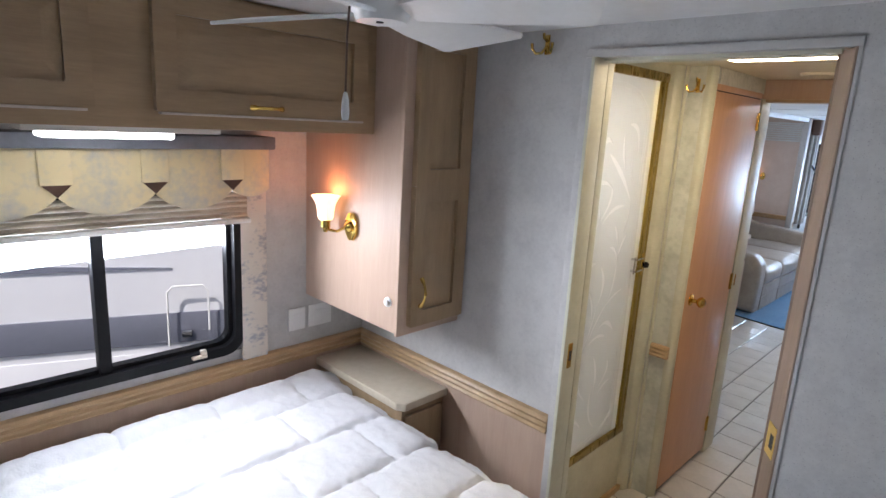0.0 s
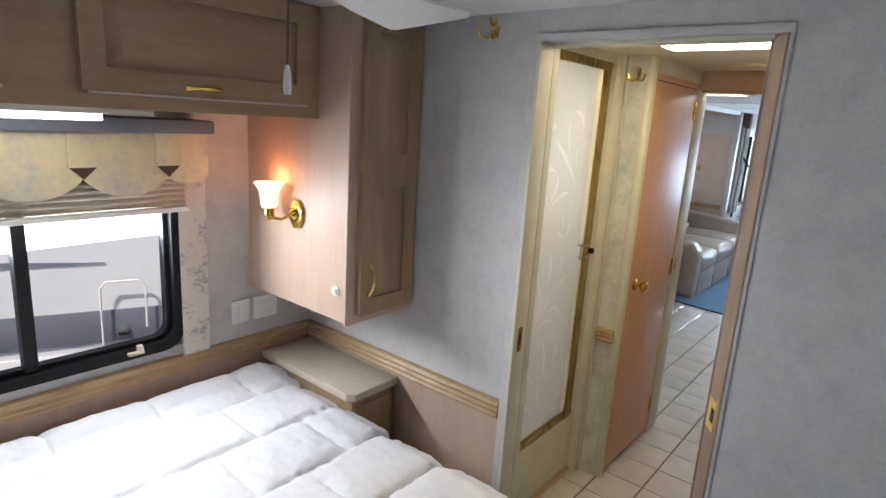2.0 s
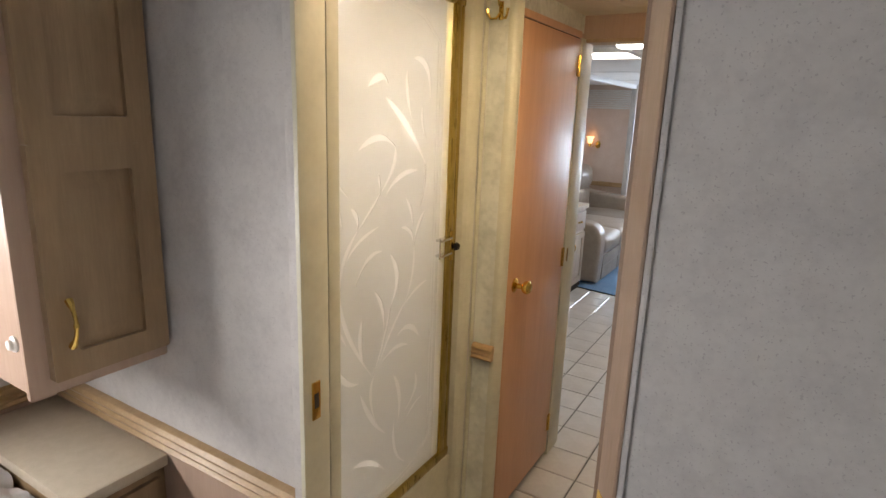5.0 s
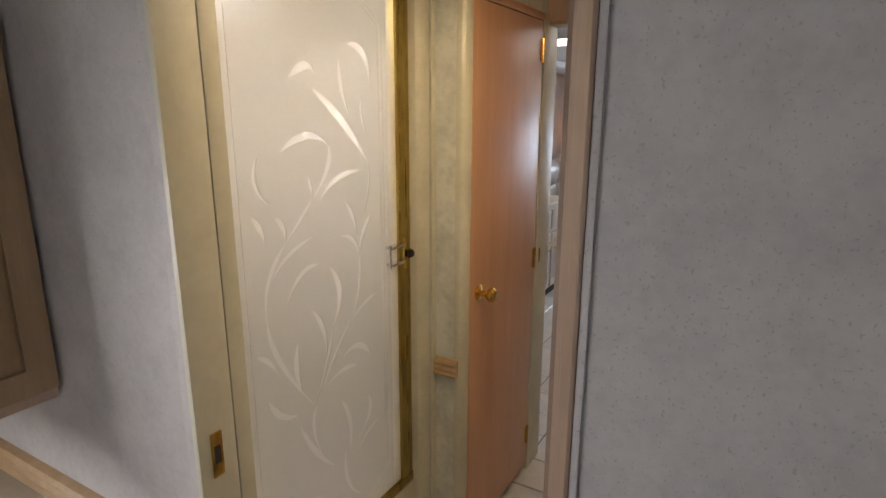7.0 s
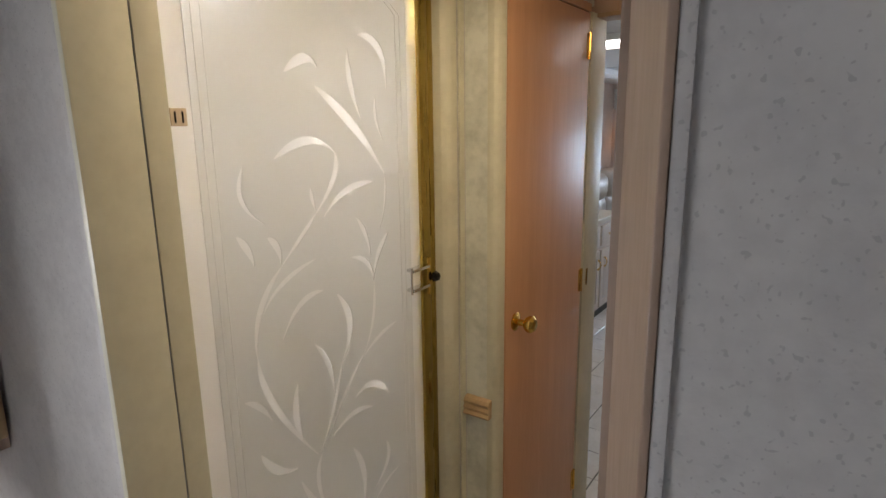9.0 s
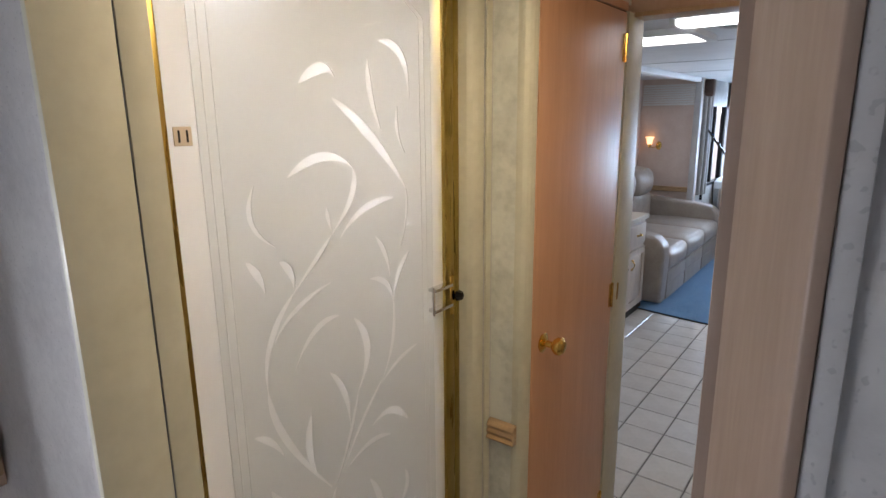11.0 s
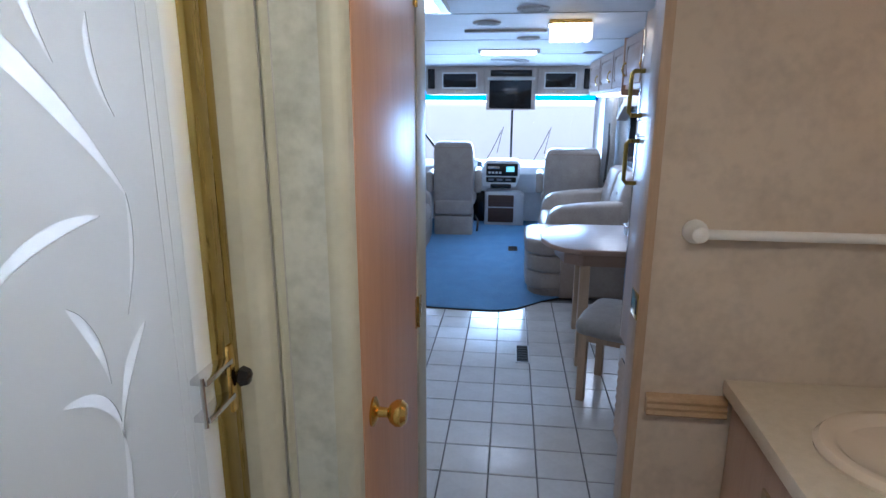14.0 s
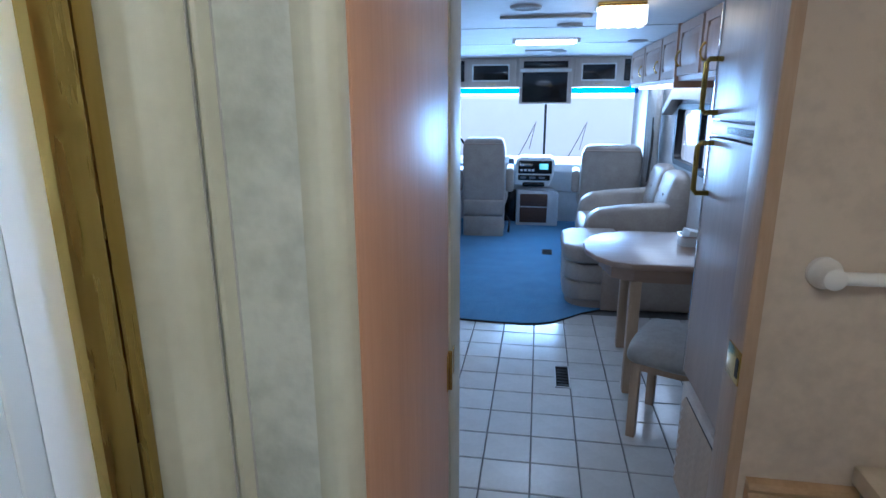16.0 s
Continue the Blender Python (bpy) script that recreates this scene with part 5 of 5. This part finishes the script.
def cab_seat(at, turn, width, top_z, label, name="captain_chair"):
    """A high-backed cab seat seen from behind."""
    s = thing(name, (at[0], at[1], 0.012), label, "seat", "cab seats")
    m = pose(at[0], at[1], 0.012, 0, 0, turn)
    w = width / 2
    back = prism([(-w, 0.36), (-w, top_z - 0.10), (-w * 0.90, top_z - 0.02), (-w * 0.7, top_z), (w * 0.7, top_z), (w * 0.90, top_z - 0.02), (w, top_z - 0.10), (w, 0.36)], "y", -0.09, 0.07, 0.035, 3)
    part("backrest", turned(turned(back, pose(0, 0, 0.36, 7, 0, 0) @ Matrix.Translation((0, 0, -0.36))), m), LEATHER, s)
    part("headrest_seam", turned(turned(box(-w * 0.92, w * 0.92, -0.10, -0.088, top_z - 0.06, top_z - 0.045, 0.004), pose(0, 0, 0.36, 7, 0, 0) @ Matrix.Translation((0, 0, -0.36))), m), LEATHERD, s)
    part("seat_cushion", turned(puffy(-w * 1.05, w * 1.05, -0.05, 0.50, 0.34, 0.50, 0.02, 0.05, 4), m), LEATHER, s)
    part("lower_back", turned(box(-w * 1.0, w * 1.0, -0.11, 0.10, 0.235, 0.415, 0.03, 3), m), LEATHER, s)
    part("skirt", turned(box(-w * 0.98, w * 0.98, -0.10, 0.40, 0.0, 0.23, 0.02), m), LEATHER, s)
    for e in (-1, 1):
        part("armrest", turned(box(min(e * (w + 0.01), e * (w + 0.095)), max(e * (w + 0.01), e * (w + 0.095)), -0.08, 0.33, 0.50, 0.77 if e > 0 else 0.74, 0.035, 3), m), LEATHER, s)
    part("lever", turned(tube([(w + 0.02, 0.0, 0.22), (w + 0.06, -0.03, 0.16), (w + 0.05, -0.05, 0.04)], 0.012, 8), m), SCREEN, s, "black recline lever")
    return s


cab_seat((-1.04, 8.56), 2, 0.46, 1.10, "taupe leather driver seat seen from behind")
cab_seat((0.32, 8.62), -3, 0.62, 1.03, "wide taupe leather passenger seat seen from behind")

# dashboard and console
db = thing("dashboard", (-0.45, 9.5, 0.0), "pale grey moulded dashboard", "dashboard")
part("shelf", prism([(9.28, 0.55), (9.22, 0.66), (9.26, 0.745), (9.45, 0.775), (9.90, 0.78), (9.90, 0.4), (9.35, 0.4)], "x", -1.58, RW - 0.01, 0.02, 3), DASH, db)
part("lower", box(-1.58, RW - 0.01, 9.42, 9.88, 0.012, 0.42, 0.02), DASH, db)
part("cluster_hood", prism([(9.16, 0.60), (9.13, 0.76), (9.20, 0.84), (9.5, 0.82), (9.5, 0.6)], "x", -1.32, -0.78, 0.03, 3), DASH, db)
cn = thing("centre_console", (-0.48, 9.15, 0.012), "pale moulded console with radio, vents and walnut drawers", "console")
part("pod", prism([(-0.72, 0.50), (-0.715, 0.80), (-0.67, 0.838), (-0.30, 0.838), (-0.258, 0.80), (-0.27, 0.62), (-0.32, 0.49)], "y", 9.10, 9.5, 0.025, 3), DASH, cn)
part("cabinet", prism([(-0.70, 0.012), (-0.69, 0.44), (-0.27, 0.44), (-0.20, 0.40), (-0.20, 0.012)], "y", 9.12, 9.5, 0.012), DASH, cn)
rd = part("radio", box(-0.685, -0.29, 9.088, 9.11, 0.645, 0.80, 0.012, 3), SCREEN, cn, "black radio panel")
part("display", box(-0.435, -0.335, 9.083, 9.09, 0.70, 0.765), LCD, rd, "teal lit display")
part("slot", box(-0.67, -0.52, 9.083, 9.09, 0.735, 0.765, 0.002), CHROME, rd)
for k in range(4):
    part("button", box(-0.66 + 0.045 * k, -0.63 + 0.045 * k, 9.083, 9.09, 0.675, 0.70, 0.002), DASH, rd)
vp = part("vent_panel", box(-0.685, -0.31, 9.088, 9.11, 0.565, 0.63, 0.01, 3), SCREEN, cn, "dark switch and vent panel")
for k in range(3):
    part("switch", box(-0.66 + 0.11 * k, -0.59 + 0.11 * k, 9.082, 9.09, 0.585, 0.612, 0.004), CORNICE, vp)
part("cup_slot", box(-0.63, -0.37, 9.088, 9.11, 0.492, 0.545, 0.02, 3), SCREEN, cn)
for z0, z1 in ((0.25, 0.40), (0.05, 0.235)):
    part("drawer", box(-0.655, -0.33, 9.105, 9.125, z0, z1, 0.008), BROWNP, cn, "dark walnut drawer front")
part("pedal_well", box(-0.86, -0.71, 9.30, 9.5, 0.02, 0.42, 0.01), SCREEN, cn, "dark foot well")
wh = thing("steering_wheel", (-1.04, 9.05, 0.85), "pale thin-rimmed steering wheel", "steering wheel")
wp = [(-1.04 + 0.20 * math.cos(2 * math.pi * k / 32), 9.02 + 0.11 * math.sin(2 * math.pi * k / 32), 0.84 + 0.165 * math.sin(2 * math.pi * k / 32)) for k in range(33)]
part("rim", tube(wp, 0.013, 8), DASH, wh)
part("hub", join(tube([(-1.04, 9.02, 0.84), (-1.04, 9.16, 0.75)], 0.04, 12), tube([(-1.22, 9.0, 0.83), (-0.86, 9.0, 0.83)], 0.012, 8)), DASH, wh)
kp = solid("gear_console", box(-0.80, -0.74, 9.12, 9.2, 0.60, 0.82, 0.02, 3), CORNICE, "blue-grey shift pod beside the console", "console")

# overhead cab cabinet with television
oc = thing("cab_overhead", (-0.45, 9.2, 1.64), "pale overhead cab cabinet with two dark-windowed doors", "cabinet")
part("body", box(-1.44, 0.52, 9.03, 9.6, 1.635, H - 0.001, 0.006), WHITECAB, oc)
for x0, x1 in ((-1.30, -0.74), (-0.08, 0.43)):
    d = part("door", box(x0, x1, 9.005, 9.03, 1.652, 1.935, 0.008), WHITECAB, oc, "pale framed cabinet door")
    part("dark_window", box(x0 + 0.075, x1 - 0.085, 9.0, 9.006, 1.715, 1.875, 0.003), SCREEN, d, "dark smoked insert")
    part("inner_frame", ring(rounded_rect(x0 + 0.06, x1 - 0.07, 1.70, 1.89, 0.006, 1), rounded_rect(x0 + 0.076, x1 - 0.086, 1.716, 1.874, 0.004, 1), "y", 8.996, 9.006), WHITEP, d)
    bow_pull(((x0 + x1) / 2 - 0.04, 9.003, 1.672), ((x0 + x1) / 2 + 0.04, 9.003, 1.672), (0, -1, 0), d, 0.0035)
for x0, x1 in ((-1.415, -1.33), (0.445, 0.51)):
    part("speaker", box(x0, x1, 9.018, 9.032, 1.70, 1.93, 0.004), SCREEN, oc, "narrow black speaker")
tv = thing("television", (-0.40, 8.95, 1.45), "boxed black television under a slim black player", "television")
part("box", box(-0.70, -0.115, 8.985, 9.5, 1.452, 1.955, 0.008), WHITECAB, tv, "pale television box")
part("screen", box(-0.665, -0.165, 8.975, 8.99, 1.470, 1.795, 0.006), SCREEN, tv)
part("player", box(-0.655, -0.165, 8.975, 8.99, 1.842, 1.915, 0.004), SCREEN, tv, "slim black player")
part("sill", box(-0.69, -0.125, 8.972, 8.99, 1.800, 1.832, 0.005), WHITEP, tv)

# windscreen
ws = thing("window_5", (-0.4, 9.93, 0.75), "wide two-pane windscreen with blue tint band", "window", kind="structure")
for x0, x1 in ((-1.58, -0.40), (-0.37, 1.15)):
    p = part("pane", box(x0, x1, 9.93, 9.936, 0.74, 1.70), PANE, ws)
    p.visible_shadow = False
part("centre_post", box(-0.40, -0.37, 9.915, 9.94, 0.74, 1.70, 0.004), BLACK, ws)
part("tint_band", box(-1.58, 1.15, 9.915, 9.92, 1.575, 1.72), BLUEFILM, ws, "blue tint band")
part("lower_frame", box(-1.58, 1.15, 9.90, 9.94, 0.735, 0.765, 0.004), BLACK, ws)
wip = thing("wiper", (-0.55, 9.95, 0.78), "black wiper arm parked on the windscreen", "wiper", "wipers")
part("arm", join(tube([(-0.72, 9.955, 0.77), (-0.60, 9.955, 1.0), (-0.52, 9.955, 1.18)], 0.005, 6), tube([(-0.58, 9.952, 0.86), (-0.50, 9.952, 1.22)], 0.004, 6)), BLACK, wip)
copy_thing(wip, pose(0.10, 9.95, 0.78))

# ceiling fittings
def ceiling_light(x0, x1, y0, y1, label):
    c = thing("ceiling_light", ((x0 + x1) / 2, (y0 + y1) / 2, H), label, "ceiling light", "fluorescent lights")
    part("frame", box(x0, x1, y0, y1, H - 0.012, H - 0.001, 0.003), WHITEP, c)
    part("diffuser", box(x0 + 0.015, x1 - 0.015, y0 + 0.012, y1 - 0.012, H - 0.040, H - 0.010, 0.014, 3), TUBE2, c, "glowing white diffuser")
    for x in (x0, x1):
        part("end_cap", box(x - 0.008, x + 0.02, y0 + 0.006, y1 - 0.006, H - 0.036, H - 0.001, 0.006), WHITEP, c)


ceiling_light(-0.72, -0.19, 4.02, 4.16, "long lit fluorescent ceiling light over the kitchen")
ceiling_light(-0.68, -0.19, 6.93, 7.07, "lit fluorescent ceiling light over the lounge")


def vent(x, y, r=0.075):
    v = thing("ceiling_vent", (x, y, H), "round grey louvred ceiling vent", "vent", "ceiling vents")
    part("ring", lathe([(r * 0.78, -0.003), (r, -0.012), (r * 1.08, -0.003), (r * 1.08, 0), (r * 0.78, 0)], (x, y, H), "z", 24), GREYTRIM, v)
    part("core", lathe([(0.0, -0.002), (r * 0.8, -0.002), (r * 0.8, 0.0), (0, 0)], (x, y, H), "z", 20), DARK, v)
    for k in range(5):
        part("fin", box(x - r * 0.72, x + r * 0.72, y - r * 0.6 + k * r * 0.3 - 0.003, y - r * 0.6 + k * r * 0.3 + 0.003, H - 0.009, H - 0.003), GREYTRIM, v)


for x, y in ((-0.54, 4.42), (-0.30, 4.85), (-0.545, 5.32), (-0.29, 6.10), (0.30, 7.25), (-0.30, 8.2)):
    vent(x, y)
ab = solid("ceiling_track", box(-0.70, -0.19, 5.655, 5.70, H - 0.016, H - 0.0005, 0.004), GREYTRIM, "thin grey ceiling track bar", "ceiling track")
ab2 = solid("ceiling_track", box(-0.62, -0.26, 8.0, 8.03, H - 0.014, H - 0.0005, 0.004), GREYTRIM, "thin grey ceiling track bar", "ceiling track")
ht = thing("roof_hatch", (-0.95, 4.6, H), "white roof hatch frame in the ceiling", "hatch")
part("frame", ring(rounded_rect(-1.22, -0.70, 4.36, 4.80, 0.02, 2), rounded_rect(-1.18, -0.74, 4.40, 4.76, 0.02, 2), "z", H - 0.03, H - 0.001), WHITEP, ht)
# no daylight passes the ceiling here; the cover's own emission replaces it
part("cover", box(-1.18, -0.74, 4.40, 4.76, H - 0.010, H - 0.002, 0.002), TUBE2, ht, "translucent hatch cover with its daylight put in as glow")
cl = thing("crystal_ceiling_lamp", (-0.085, 5.32, H), "brass ceiling lamp with lit pleated glass", "ceiling lamp")
part("canopy", box(-0.20, 0.03, 5.22, 5.42, H - 0.022, H - 0.0005, 0.008), BRASS, cl)
for k in range(9):
    x = -0.185 + 0.025 * k
    part("glass_fin", box(x, x + 0.019, 5.225, 5.415, H - 0.105 + 0.004 * (k % 2), H - 0.02, 0.005), BULB2, cl)

# floor registers
for x, y, w, h in ((-0.277, 5.18, 0.085, 0.26), (-0.333, 7.86, 0.10, 0.18)):
    z = 0.0 if y < 5.9 else 0.012
    fv = thing("floor_register", (x, y, z), "black louvred floor register in a pale frame", "floor vent", "floor registers")
    part("rim", ring(rounded_rect(x - w / 2, x + w / 2, y - h / 2, y + h / 2, 0.004, 1), rounded_rect(x - w / 2 + 0.008, x + w / 2 - 0.008, y - h / 2 + 0.008, y + h / 2 - 0.008, 0.003, 1), "z", z, z + 0.007), GREYTRIM if y < 5.9 else DARK, fv)
    part("well", box(x - w / 2 + 0.008, x + w / 2 - 0.008, y - h / 2 + 0.008, y + h / 2 - 0.008, z + 0.0005, z + 0.003), SCREEN, fv)
    for k in range(7):
        yy = y - h / 2 + 0.02 + (h - 0.04) * k / 6
        part("slat", box(x - w / 2 + 0.01, x + w / 2 - 0.01, yy - 0.003, yy + 0.003, z + 0.003, z + 0.006), DARK, fv)

# ---------------------------------------------------------------- outside
structure("ground", box(-400, 400, -400, 400, -1.35, -1.25), ASPHALT, "grey asphalt parking ground", "ground")
nb = thing("parked_motorhome", (-4.6, 1.5, -1.25), "white motorhome with slate stripe parked alongside", "motorhome", "parked vehicles")
NM = pose(-3.55, 0.56, 0, 0, 0, -22.5)
part("body", turned(box(-2.4, 0, -6.0, 2.2, -0.75, 2.1, 0.08, 3), NM), RVWHITE, nb)
part("lower_stripe", turned(box(0, 0.012, -5.9, 1.35, 0.255, 0.45, 0.004), NM), RVDARK, nb, "slate lower stripe")
part("swoosh", turned(prism([(-5.0, 0.90), (-5.0, 0.78), (0.2, 0.735), (0.95, 0.735), (0.2, 0.775)], "x", 0, 0.01), NM), RVDARK, nb, "thin slate swoosh")
part("upper_swoosh", turned(prism([(-5.0, 1.10), (-5.0, 0.93), (0.30, 0.93), (0.40, 0.955), (0.1, 0.985)], "x", 0, 0.01), NM), CORNICE, nb, "blue-grey upper swoosh")
part("grab_rail", turned(tube([(0.01, 0.92, 0.24), (0.05, 0.92, 0.25), (0.05, 0.92, 0.59), (0.05, 0.95, 0.63), (0.05, 1.12, 0.63), (0.05, 1.15, 0.59), (0.05, 1.15, 0.34)], 0.006, 8), NM), WHITEP, nb, "white grab rail")
part("lock", turned(box(0.012, 0.03, 0.99, 1.05, 0.29, 0.34, 0.008), NM), CHROME, nb, "chrome hatch lock")
for y0, y1 in ((-4.6, -1.0), (-0.9, 0.85), (1.4, 2.1)):
    part("hatch", turned(box(0, 0.008, y0, y1, -0.55, 0.20, 0.004), NM), RVWHITE, nb)
for y in (-4.9, -1.0):
    wheel = part("wheel", turned(lathe([(0.0, 0), (0.30, 0.0), (0.45, 0.03), (0.48, 0.10), (0.45, 0.22), (0.0, 0.24)], (-0.22, y, -0.77), "x", 28), NM), BLACK, nb, "black tyre")
# added glowing sheet that whitens the view through the windscreen
structure("backdrop", box(-90, 90, 70, 70.5, -1.25, 45), HAZE, "glowing white backdrop added to overexpose the windscreen view", "backdrop")
nc = thing("parked_trailer", (-2.2, 17.5, -1.25), "white trailer with pale blue window parked ahead", "trailer", "parked vehicles")
part("body", box(-6.5, 6.5, 16.5, 19.0, -0.75, 1.58, 0.1, 3), RVWHITE, nc)
for x in (-4.3, -1.2):
    part("wheel", lathe([(0.0, 0), (0.3, 0.0), (0.36, 0.03), (0.36, 0.2), (0.0, 0.22)], (x, 16.6, -0.89), "y", 20), BLACK, nc)

# ---------------------------------------------------------------- floor tiles, one by one
S = 0.203
tile_mesh = bpy.data.meshes.new("tile")
tbm = box(-S / 2 + 0.003, S / 2 - 0.003, -S / 2 + 0.003, S / 2 - 0.003, -0.008, 0.0)
bmesh.ops.bevel(tbm, geom=[e for e in tbm.edges if all(v.co.z > -0.001 for v in e.verts)], offset=0.0025, segments=1, affect="EDGES")
tbm.to_mesh(tile_mesh)
tbm.free()
tile_mesh.materials.append(TILE)
tf = thing("floor_tiling", (-0.4, 4, 0), "glossy white square ceramic floor tiles with dark grout", "tile floor", kind="structure")
rng = random.Random(4)
for i in range(-5, 6):
    for j in range(-17, 6):
        x, y = -0.44 + S * (i + 0.5), 4.97 + S * (j + 0.5)
        if y > 6.12 or y < 1.64 or (y < 3.2 and (x < -0.85 or x > 0.35)) or x > 0.75 or x < -1.5:
            continue
        o = new("tile", tile_mesh)
        o.parent = tf
        o.matrix_parent_inverse = tf.matrix_basis.inverted()
        o.matrix_basis = pose(x, y, -0.0004 + rng.random() * 0.0008, rng.uniform(-0.12, 0.12), rng.uniform(-0.12, 0.12), rng.uniform(-0.15, 0.15))
